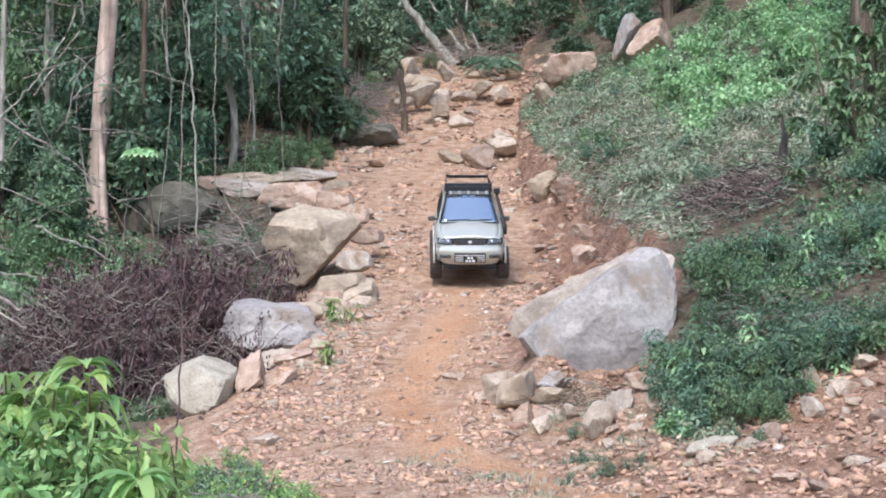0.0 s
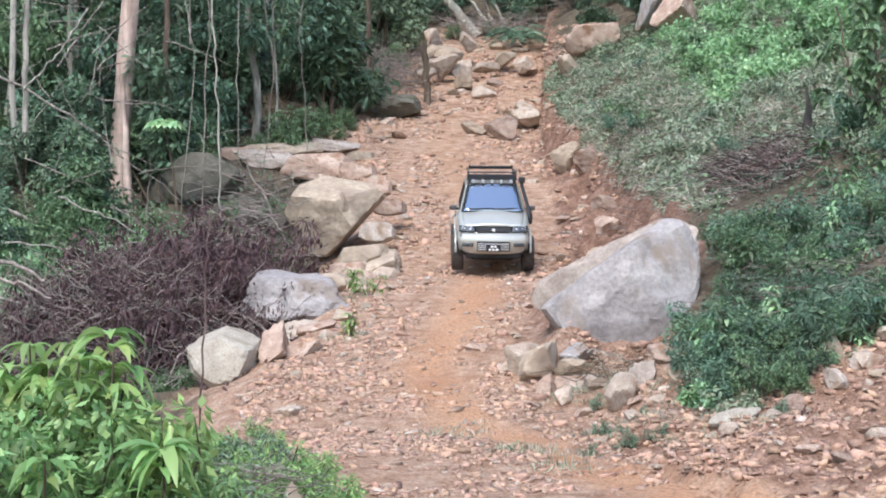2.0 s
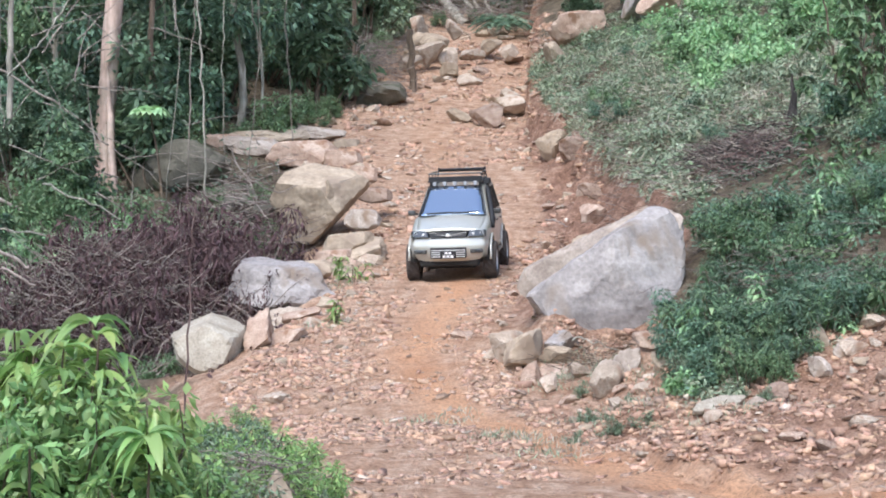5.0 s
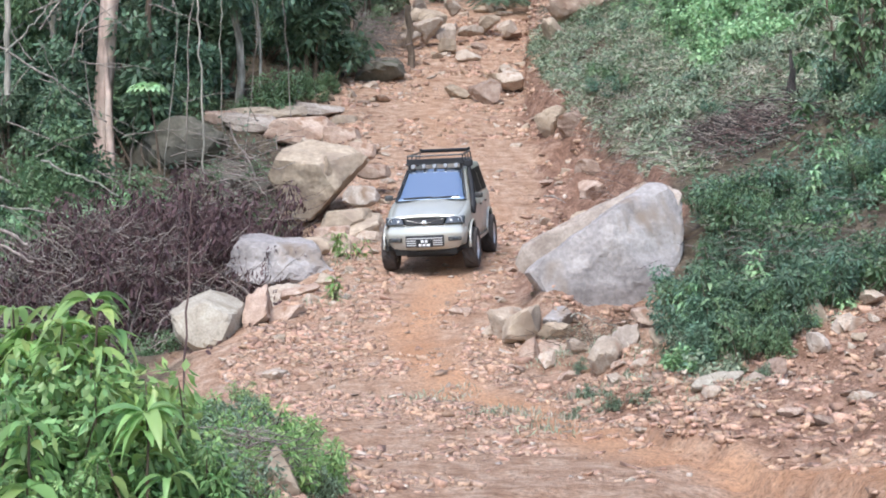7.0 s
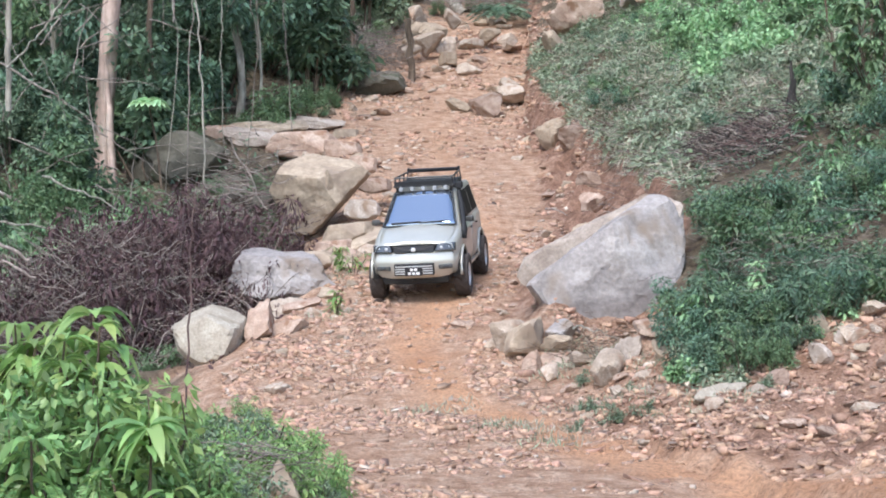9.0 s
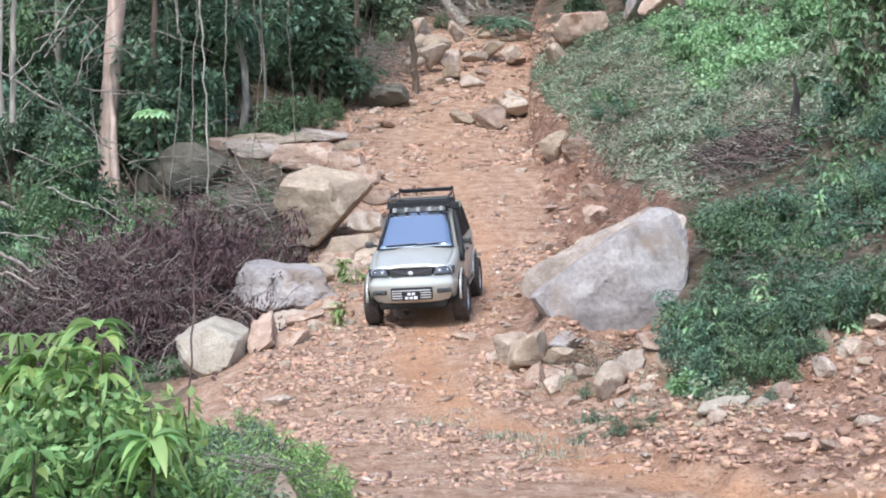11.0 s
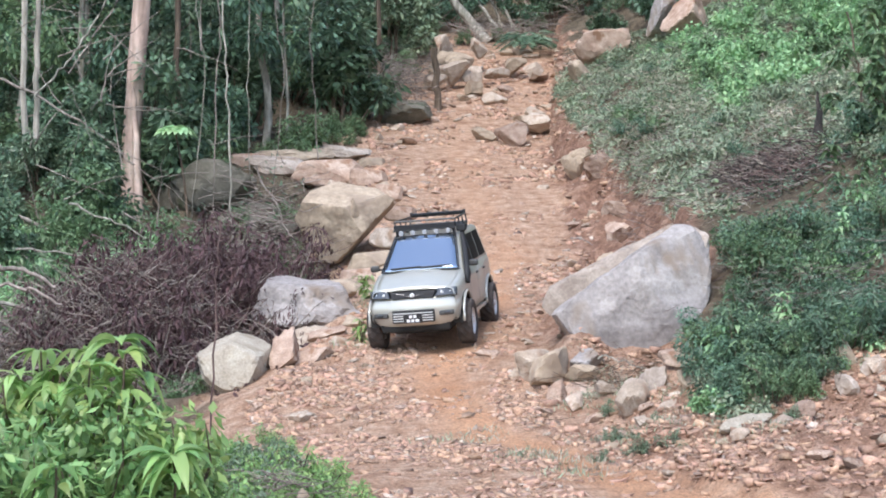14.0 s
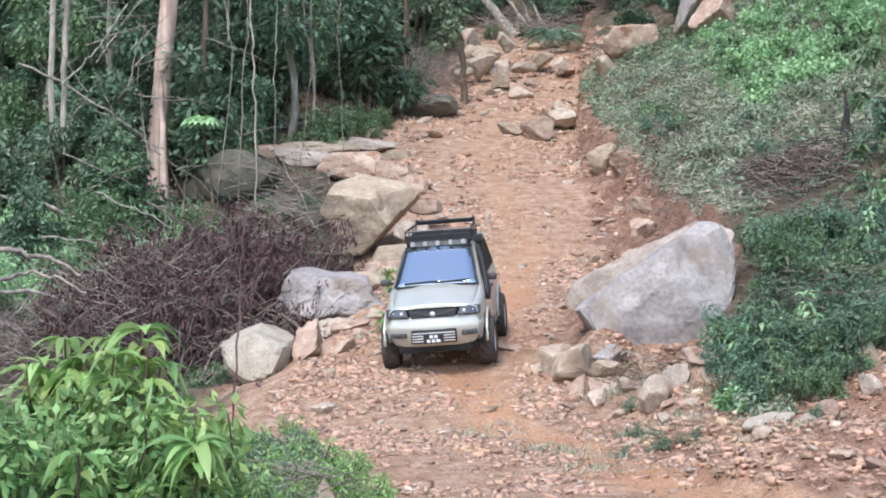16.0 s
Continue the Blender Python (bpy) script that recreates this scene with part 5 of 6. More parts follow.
def standing_wood():
    big = tagged(new("pink_barked_tree"), "tall straight tree with smooth pinkish peeling bark", "tree")
    q = bent([(-9.12, 46, 2.2), (-9.07, 46, 4.05), (-8.99, 46, 6.18), (-8.86, 46, 8.4), (-8.68, 46, 10.63), (-8.5, 46, 13.2), (-8.2, 46, 18)], 26, 0.012, np.random.RandomState(3))
    v, f = tube_arrays(q, np.linspace(0.27, 0.20, 26), 14)
    under("trunk", mesh_of("trunk", v, f, [BARK_PINK], True), big)
    q = bent([(-8.66, 45.55, 2.2), (-8.68, 45.6, 4.03), (-8.72, 45.6, 4.98), (-8.85, 45.7, 6.89), (-8.93, 45.9, 8.2)], 14, 0.012, np.random.RandomState(4))
    v, f = tube_arrays(q, np.linspace(0.17, 0.05, 14), 9)
    under("side_stem", mesh_of("side_stem", v, f, [BARK_PINK], True), big)
    rng = np.random.RandomState(5)
    ends = [np.array([-8.2, 46, 17]) + rng.normal(0, 1.6, 3) for _ in range(14)]
    v, f = leafy(ends, [0.9] * 14, 90, 0.35, 0.13, rng)
    under("crown", mesh_of("crown", v, f, [LEAF_DEEP]), big)
    vine = "thin pale liana hanging before the forest"
    for k, (pts, r) in enumerate((
            ([(-5.92, 43, 3.4), (-6.02, 43, 6.58), (-6.14, 43, 8.38), (-6.26, 43, 10.05), (-6.3, 43, 12)], 0.045),
            ([(-6.54, 44, 3.3), (-6.5, 44, 7.4), (-6.37, 44, 8.96), (-6.52, 44, 10.24), (-6.4, 44, 12)], 0.025),
            ([(-5.99, 47, 4.2), (-6.1, 47, 8.09), (-6.03, 47, 9.91), (-6.16, 47, 12.7)], 0.022),
            ([(-5.6, 48, 4.6), (-5.2, 48, 8.2), (-5.5, 48, 10.2), (-5.3, 48, 13)], 0.02),
            ([(-7.3, 45, 3.8), (-6.9, 45, 8.0), (-7.2, 45, 10.0), (-6.7, 45, 12.5)], 0.022),
            ([(-4.6, 52, 5.7), (-4.9, 52, 10), (-4.7, 52, 12), (-4.9, 52, 14)], 0.025),
            ([(-10.53, 42, 7.01), (-9.73, 42, 7.82), (-8.94, 42, 9.04), (-8.4, 42, 10.6)], 0.045),
            ([(-10.19, 44, 7.83), (-9.71, 44, 8.53), (-8.94, 44, 9.67), (-9.23, 44, 10.9)], 0.035))):
        pole("liana", pts, r * 0.62, r * 0.5, TWIG_GREY if k % 2 else BARK_PALE, vine, "liana", 5, 0.018, 20 + k, 26)
    stem = "slender pale sapling trunk in the forest"
    for k, (pts, r, mat) in enumerate((
            ([(-6.0, 56, 6.9), (-6.02, 56, 9.23), (-6.14, 56, 11.12), (-6.3, 56, 15)], 0.05, BARK_PALE),
            ([(-8.5, 50, 5.2), (-8.5, 50, 7.18), (-8.5, 50, 9.31), (-8.4, 50, 14)], 0.10, BARK_BROWN),
            ([(-11.1, 50, 5.2), (-11.23, 50, 8.98), (-11.19, 50, 10.92), (-11.05, 50, 14)], 0.11, BARK_PALE),
            ([(-10.98, 44, 6.2), (-10.97, 44, 8.11), (-10.95, 44, 12.5)], 0.08, BARK_PALE),
            ([(-12.0, 47, 4.0), (-12.1, 47, 9), (-12.0, 47, 14)], 0.10, BARK_PALE),
            ([(-3.6, 64, 9.3), (-3.5, 64, 12), (-3.6, 64, 16)], 0.10, BARK_BROWN),
            ([(-5.0, 60, 8.0), (-5.1, 60, 12), (-4.9, 60, 16)], 0.04, BARK_PALE))):
        pole("sapling", pts, r, r * 0.75, mat, stem, "sapling", 7, 0.02, 40 + k, 14)
    bare = "thin bare sapling growing beside the track"
    pole("sapling", [(-3.43, 23, 0.0), (-3.38, 23, 2.03), (-3.33, 23, 3.0)], 0.016, 0.008, BRUSH_BROWN, bare, "sapling", 6, 0.012, 60)
    pole("sapling", [(7.5, 34, 4.6), (7.3, 34, 6.54), (7.1, 34, 7.6)], 0.035, 0.015, BARK_BROWN, "thin bare sapling on the bank", "sapling", 6, 0.02, 61)
    pole("dead_post", [(-1.33, 62, 8.6), (-1.41, 62, 10.23), (-1.47, 62, 11.2)], 0.14, 0.11, BARK_BROWN, "broken dead trunk standing beside a rock heap", "stump", 9, 0.03, 62, 8)
    pole("stump", [(7.0, 36.3, 4.9), (6.98, 36.4, 5.5), (7.01, 36.5, 6.4)], 0.20, 0.015, WOOD_DARK, "dark splintered stump on the bank", "stump", 9, 0.05, 63, 9)
    log = "bleached fallen trunk leaning at the forest edge"
    pole("fallen_trunk", [(-2.6, 75, 17.6), (-0.94, 75, 15.16), (-0.1, 75, 14.2), (0.6, 74, 13.2)], 0.15, 0.24, BARK_PALE, log, "log", 9, 0.03, 64)
    pole("fallen_trunk", [(-1.2, 77, 17.8), (0.15, 77, 15.4), (0.95, 76, 14.1)], 0.06, 0.09, BARK_PALE, log, "log", 6, 0.03, 65)
    pole("fallen_trunk", [(-0.4, 78, 18), (0.53, 78, 16.08), (1.3, 77, 14.1)], 0.05, 0.08, BARK_PALE, log, "log", 6, 0.03, 66)
    pole("fallen_trunk", [(1.0, 77, 17.5), (1.1, 77, 15.6), (1.7, 76, 14.0)], 0.05, 0.07, BARK_PALE, log, "log", 6, 0.03, 67)
    pole("fallen_trunk", [(-11.6, 42, 7.5), (-10.2, 42, 6.9), (-8.9, 42.2, 6.1), (-8.2, 42.4, 5.4)], 0.035, 0.02, TWIG_GREY, "mossy fallen trunk slanting before the forest", "log", 7, 0.03, 69)
    pole("fallen_trunk", [(-11.4, 40, 4.2), (-10.2, 40, 4.0), (-9.0, 40.2, 3.4)], 0.05, 0.04, TWIG_GREY, "bare fallen trunk slanting before the forest", "log", 7, 0.03, 70)
    pole("fallen_trunk", [(-8.32, 28.8, 2.65), (-7.76, 28.8, 2.57), (-7.30, 28.8, 2.48), (-6.83, 28.8, 2.22)], 0.045, 0.03, TWIG_GREY, "grey weathered log lying in brushwood", "log", 8, 0.03, 71)
    pole("fallen_trunk", [(-8.25, 28.6, 2.18), (-7.61, 28.6, 2.25), (-7.15, 28.6, 2.15), (-6.69, 28.6, 1.93)], 0.038, 0.02, TWIG_GREY, "grey weathered log lying in brushwood", "log", 8, 0.03, 72)
    giant = tagged(new("buttressed_tree"), "massive pale trunk with flared roots at the forest edge", "tree")
    q = bent([(2.75, 79, 13.6), (2.76, 79, 15.12), (2.84, 79, 16.6), (2.94, 79, 19), (3, 79, 26)], 16)
    v, f = tube_arrays(q, np.interp(np.arange(16), [0, 4, 15], [1.0, 0.62, 0.45]), 14)
    under("trunk", mesh_of("trunk", v, f, [BARK_PINK], True), giant)
    for k in range(6):
        a = k * 1.05 + 0.3
        q = bent([(2.8 + 0.45 * math.cos(a), 79 + 0.45 * math.sin(a), 16.2), (2.8 + 0.9 * math.cos(a), 79 + 0.9 * math.sin(a), 14.9), (2.8 + 1.7 * math.cos(a), 79 + 1.7 * math.sin(a), 14.0 + 0.4 * math.sin(a))], 7)
        v, f = tube_arrays(q, np.linspace(0.2, 0.12, 7), 6)
        under("root", mesh_of("root", v, f, [BARK_PINK], True), giant)
    pole("sapling", [(3.7, 78, 13.8), (3.72, 78, 16), (3.75, 78, 20)], 0.22, 0.18, BARK_PALE, "pale straight trunk at the forest edge", "tree", 9, 0.02, 68)
    branch = "bleached fallen branch lying over brush"
    for k, (pts, r) in enumerate((
            ([(-8.3, 36, 4.05), (-7.85, 36, 3.89), (-7.27, 36, 3.6), (-6.52, 36, 3.2)], 0.05),
            ([(-4.72, 38, 4.98), (-4.41, 38, 4.31), (-3.82, 38.2, 3.98), (-3.33, 38.4, 4.19)], 0.035),
            ([(-8.6, 33, 3.0), (-7.18, 33, 2.86), (-6.03, 33, 3.02)], 0.035),
            ([(-4.4, 38.3, 4.3), (-4.1, 38.2, 3.6), (-3.6, 38.0, 3.0)], 0.03),
            ([(-9.3, 31, 2.0), (-8.0, 31.5, 1.9), (-7.0, 32, 1.5)], 0.09),
            ([(-9.0, 31.5, 1.4), (-7.8, 31, 1.2), (-6.6, 30.6, 0.9)], 0.06),
            ([(-6.5, 30.5, 1.6), (-5.2, 30.6, 1.9), (-4.2, 30.8, 2.0)], 0.02),
            ([(5.6, 26.1, 2.45), (5.84, 26, 2.47), (6.17, 26, 2.4), (6.6, 26, 2.3)], 0.03),
            ([(1.7, 24.9, 1.15), (1.9, 24.7, 1.2), (2.15, 24.6, 1.06), (2.5, 24.4, 0.95)], 0.022),
            ([(2.05, 38.1, 3.45), (2.2, 37.6, 3.4), (2.42, 36.9, 3.25)], 0.035))):
        pole("branch", pts, r * 0.6, r * 0.25, TWIG_GREY if k % 2 else BARK_PALE, branch, "branch", 6, 0.03, 80 + k, 12)


standing_wood()


def dead_brush():
    """A heap of cut, withered brush: a tangle of twigs, with shrivelled purple leaves still on them."""
    rng = np.random.RandomState(51)
    def heap(x, y):
        a = np.exp(-((x + 6.2) / 2.4) ** 2 - ((y - 31.6) / 2.2) ** 2) * 1.75
        b = np.exp(-((x + 4.9) / 1.3) ** 2 - ((y - 34.0) / 1.6) ** 2) * 1.6
        return np.maximum(a, b) + 0.15
    def twigs(n, cx, cy, sx, sy, reach, r):
        got, tips = [], []
        for _ in range(n):
            x, y = cx + rng.normal(0, sx), cy + rng.normal(0, sy)
            if x > float(track_left(y)) - 0.9:
                continue
            z = float(ground(x, y)) + rng.uniform(0.0, 1.0) * float(heap(x, y))
            a = rng.rand() * 2 * np.pi
            d = np.array([np.cos(a), np.sin(a) * 0.7, rng.uniform(-0.45, 0.9)]) * reach * rng.uniform(0.4, 1.2)
            p = wander((x, y, z), np.array([x, y, z]) + d, 0.22, rng, 6)
            if p[:, 0].max() > float(track_left(y)) - 0.5:
                continue
            got.append(tube_arrays(p, np.linspace(r, r * 0.35, 6) * rng.uniform(0.6, 1.5), 3))
            tips += [p[5], p[4], p[3]]
        return got, np.array(tips)
    grey, tips = twigs(1500, -6.6, 31.0, 1.5, 1.2, 0.95, 0.011)
    brown, tips2 = twigs(1500, -5.4, 33.0, 1.2, 1.2, 0.8, 0.012)
    v, f = joined(grey)
    tagged(new("brush_twigs", mesh_of("brush_twigs", v, f, [TWIG_GREY])), "tangled heap of dry grey brushwood", "brushwood", kind="stuff")
    v, f = joined(brown)
    tagged(new("brush_stems", mesh_of("brush_stems", v, f, [BRUSH_BROWN])), "tangled heap of dry purple brown brushwood", "brushwood", kind="stuff")
    t = np.concatenate([np.repeat(tips2, 4, 0), tips[rng.rand(len(tips)) < 0.35]])
    t = t + rng.normal(0, 0.06, t.shape)
    axis = rng.normal(0, 0.6, t.shape) + [0, 0, -0.7]
    v, f = leaf_arrays(t, axis, rng.uniform(0.06, 0.15, len(t)), rng.uniform(0.02, 0.045, len(t)), rng, fold=0.5, droop=0.4)
    tagged(new("withered_leaves", mesh_of("withered_leaves", v, f, [LEAF_DEAD])), "shrivelled purple brown leaves on cut brush", "withered leaves", kind="stuff")
    dead = [tagged(make_bush("dead_shrub", 1.5, 0.7, 14, 30, 0.13, 0.035, LEAF_DEAD, 600 + k, TWIG_GREY, 0.9), "withered purple brown shrub among brushwood", "dead shrub") for k in range(2)]
    spots = [(-6.6, 33.6), (-6.0, 34.2), (-5.3, 34.0), (-4.7, 34.6), (-4.2, 35.2), (-5.0, 35.4), (-5.8, 32.8), (-4.9, 33.0), (-4.3, 33.6), (-7.2, 34.2), (-4.6, 36.4), (-4.0, 37.2), (-5.6, 36.2)]
    spots += [(-7.6, 30.6), (-6.9, 30.0), (-6.2, 30.4), (-5.6, 30.0), (-7.1, 31.6), (-6.3, 31.8), (-5.4, 31.4), (-4.8, 31.0), (-7.9, 32.2), (-6.6, 32.6), (-5.0, 32.0), (-5.9, 31.0)]
    spots += [(-6.4, 35.6), (-5.2, 36.8), (-4.6, 38.2), (-5.6, 38.6), (-6.8, 36.8), (-6.2, 40)]
    place(dead, spots, rng, "withered shrubs", 0.9, 1.6)
    drop_kinds(dead)
    def tangle(name, label, n, cx, cy, sx, sy, h, reach, mat):
        got = []
        for _ in range(n):
            x, y = cx + rng.normal(0, sx), cy + rng.normal(0, sy)
            z = float(ground(x, y)) + rng.uniform(0, h)
            a = rng.rand() * 2 * np.pi
            e = np.array([x + np.cos(a) * reach, y + np.sin(a) * reach * 0.6, z + rng.uniform(-0.3, 0.5) * reach])
            got.append(tube_arrays(wander((x, y, z), e, 0.16, rng, 6), np.linspace(0.010, 0.004, 6) * max(reach, 0.5) * rng.uniform(0.6, 1.4), 3))
        v, f = joined(got)
        tagged(new(name, mesh_of(name, v, f, [mat])), label, "brushwood", kind="stuff")
    tangle("hollow_brushwood", "bare grey twigs tangled over mossy boulders", 450, -4.8, 41.0, 0.7, 1.8, 0.9, 0.8, BRUSH_BROWN)
    tangle("hollow_twigs", "bare pale twigs tangled over mossy boulders", 260, -5.0, 40.5, 0.9, 2.0, 1.5, 1.1, TWIG_GREY)
    tangle("edge_brushwood", "bare branches heaped at the forest edge", 500, -2.9, 64.0, 0.7, 2.0, 1.1, 1.2, TWIG_GREY)
    tangle("heap_brushwood", "bare branches heaped above the rocks", 400, 1.6, 74.0, 1.8, 1.2, 0.9, 1.3, TWIG_GREY)
    tangle("verge_brushwood", "dry twigs on the verge", 160, -1.3, 12.9, 0.15, 0.2, 0.35, 0.3, TWIG_GREY)
    tangle("cut_roots", "dark roots hanging from the edge of the cut", 500, 3.9, 41.0, 0.35, 4.5, 0.25, 0.45, BRUSH_BROWN)
    tangle("shrub_stalks", "dead brown stalks caught among bank shrubs", 260, 5.0, 25.2, 0.8, 1.4, 0.9, 0.35, BRUSH_BROWN)
    tangle("boulder_foot_twigs", "dark twigs at the foot of a boulder", 120, 2.0, 25.0, 0.45, 0.5, 0.25, 0.5, BARK_BROWN)
    tangle("shrub_twigs", "dry twigs caught among bank shrubs", 200, 4.9, 25.6, 0.8, 1.5, 0.9, 0.45, TWIG_GREY)
    got = []
    for _ in range(46):
        y = rng.uniform(39, 48)
        x = -0.26 * y + rng.uniform(0, 4.5)
        z = float(ground(x, y)) + rng.uniform(0.3, 5.5)
        a = rng.normal(0.5, 0.9)
        e = np.array([x + np.cos(a) * 1.8, y, z + np.sin(a) * 1.6])
        got.append(tube_arrays(wander((x, y, z), e, 0.14, rng, 8), np.linspace(0.016, 0.005, 8) * rng.uniform(0.5, 1.3), 4))
    v, f = joined(got)
    tagged(new("forest_twigs", mesh_of("forest_twigs", v, f, [TWIG_GREY])), "pale bare branches crossing before the forest", "branches", kind="stuff")
    # brushwood on the bank
    got = []
    for _ in range(1700):
        x, y = 5.8 + rng.normal(0, 0.55), 34.6 + rng.normal(0, 1.5)
        z = float(ground(x, y)) + rng.uniform(0, 0.4)
        a = rng.rand() * 2 * np.pi
        e = np.array([x + np.cos(a) * 0.6, y + np.sin(a) * 0.4, z + rng.uniform(-0.25, 0.3)])
        got.append(tube_arrays(wander((x, y, z), e, 0.3, rng, 5), np.linspace(0.012, 0.004, 5), 3))
    for k, mat in enumerate((BRUSH_BROWN, TWIG_GREY, WOOD_DARK)):
        v, f = joined(got[k::3])
        tagged(new("bank_brushwood", mesh_of("bank_brushwood", v, f, [mat])), "dry brushwood piled on the bank", "brushwood", kind="stuff")
    got = []
    for _ in range(900):
        y = rng.uniform(34, 62)
        x = float(track_right(y)) + rng.uniform(1.3, 6)
        z = float(ground(x, y)) + rng.uniform(0.02, 0.22)
        a = rng.normal(math.pi * 0.8, 0.7)
        e = np.array([x + np.cos(a) * 0.5, y + np.sin(a) * 0.5, z + rng.uniform(-0.15, 0.2)])
        got.append(tube_arrays(wander((x, y, z), e, 0.25, rng, 4), np.linspace(0.010, 0.004, 4), 3))
    v, f = joined(got)
    tagged(new("slope_twigs", mesh_of("slope_twigs", v, f, [TWIG_GREY])), "dry twigs scattered over the slope", "twigs", kind="stuff")



dead_brush()


# ---- broad-leaved plants ----
def blade_arrays(base, axis, length, width, droop, rng, seg=6):
    """Long leaves that arch over: a folded strip along a drooping midrib."""
    n = len(base)
    axis = unit(axis)
    L, W = np.broadcast_to(length, n)[:, None, None], np.broadcast_to(width, n)[:, None, None]
    t = np.linspace(0, 1, seg + 1)[None, :, None]
    D = np.broadcast_to(droop, n)[:, None, None]
    spine = base[:, None] + axis[:, None] * L * t + np.array([0, 0, -1.0]) * D * L * t ** 2
    tang = unit(np.gradient(spine, axis=1))
    side = unit(np.cross(tang, np.array([0, 0, 1.0]) + rng.normal(0, 0.25, (n, 1, 3))))
    up = np.cross(side, tang)
    w = W * np.sin(np.pi * np.clip(t * 0.94 + 0.06, 0, 1) ** 0.8) * 0.5
    wave = 1 + 0.12 * np.sin(t * 9 + rng.rand(n, 1, 1) * 6)
    left, right = spine + side * w * wave - up * w * -0.35, spine - side * w * wave - up * w * -0.35
    v = np.stack([left, spine, right], 2).reshape(n, -1, 3)
    q = []
    for k in range(seg):
        a = 3 * k
        q += [(a, a + 1, a + 4, a + 3), (a + 1, a + 2, a + 5, a + 4)]
    f = np.array(q)[None] + (np.arange(n) * 3 * (seg + 1))[:, None, None]
    return v.reshape(-1, 3), f.reshape(-1, 4)


def whorl_plant(x, y, heads, seed, leaf=0.20, width=0.064, mat=None, label=""):
    """A young tree with whorls of drooping leaves at the ends of its stems."""
    rng = np.random.RandomState(seed)
    g = float(ground(x, y))
    ob = tagged(new("young_tree"), label or "young tree with whorls of long drooping glossy leaves", "young tree")
    paths, got = [], []
    for hx, hy, hz, count, s in heads:
        e = np.array([hx, hy, hz])
        p = wander((x, y, g - 0.1), e, 0.12, rng, 8)
        paths.append(p)
        for lift, part_of in ((0, 0.55), (-0.10, 0.30), (-0.22, 0.15)):
            n = max(3, int(count * part_of))
            a = rng.rand(n) * 2 * np.pi
            axis = np.stack([np.cos(a), np.sin(a), rng.uniform(0.0, 0.75, n)], -1)
            base = e + np.array([0, 0, lift]) + axis * 0.02
            got.append(blade_arrays(base, axis, leaf * s * rng.uniform(0.7, 1.2, n), width * s * rng.uniform(0.8, 1.2, n), rng.uniform(0.5, 1.25, n), rng))
    v, f = stems_of(paths, [0.014] * len(paths), [0.006] * len(paths), 6)
    under("stem", mesh_of("stem", v, f, [BARK_BROWN], True), ob)
    v, f = joined(got)
    under("foliage", mesh_of("foliage", v, f, [mat or LEAF_FRESH], True), ob)
    return ob


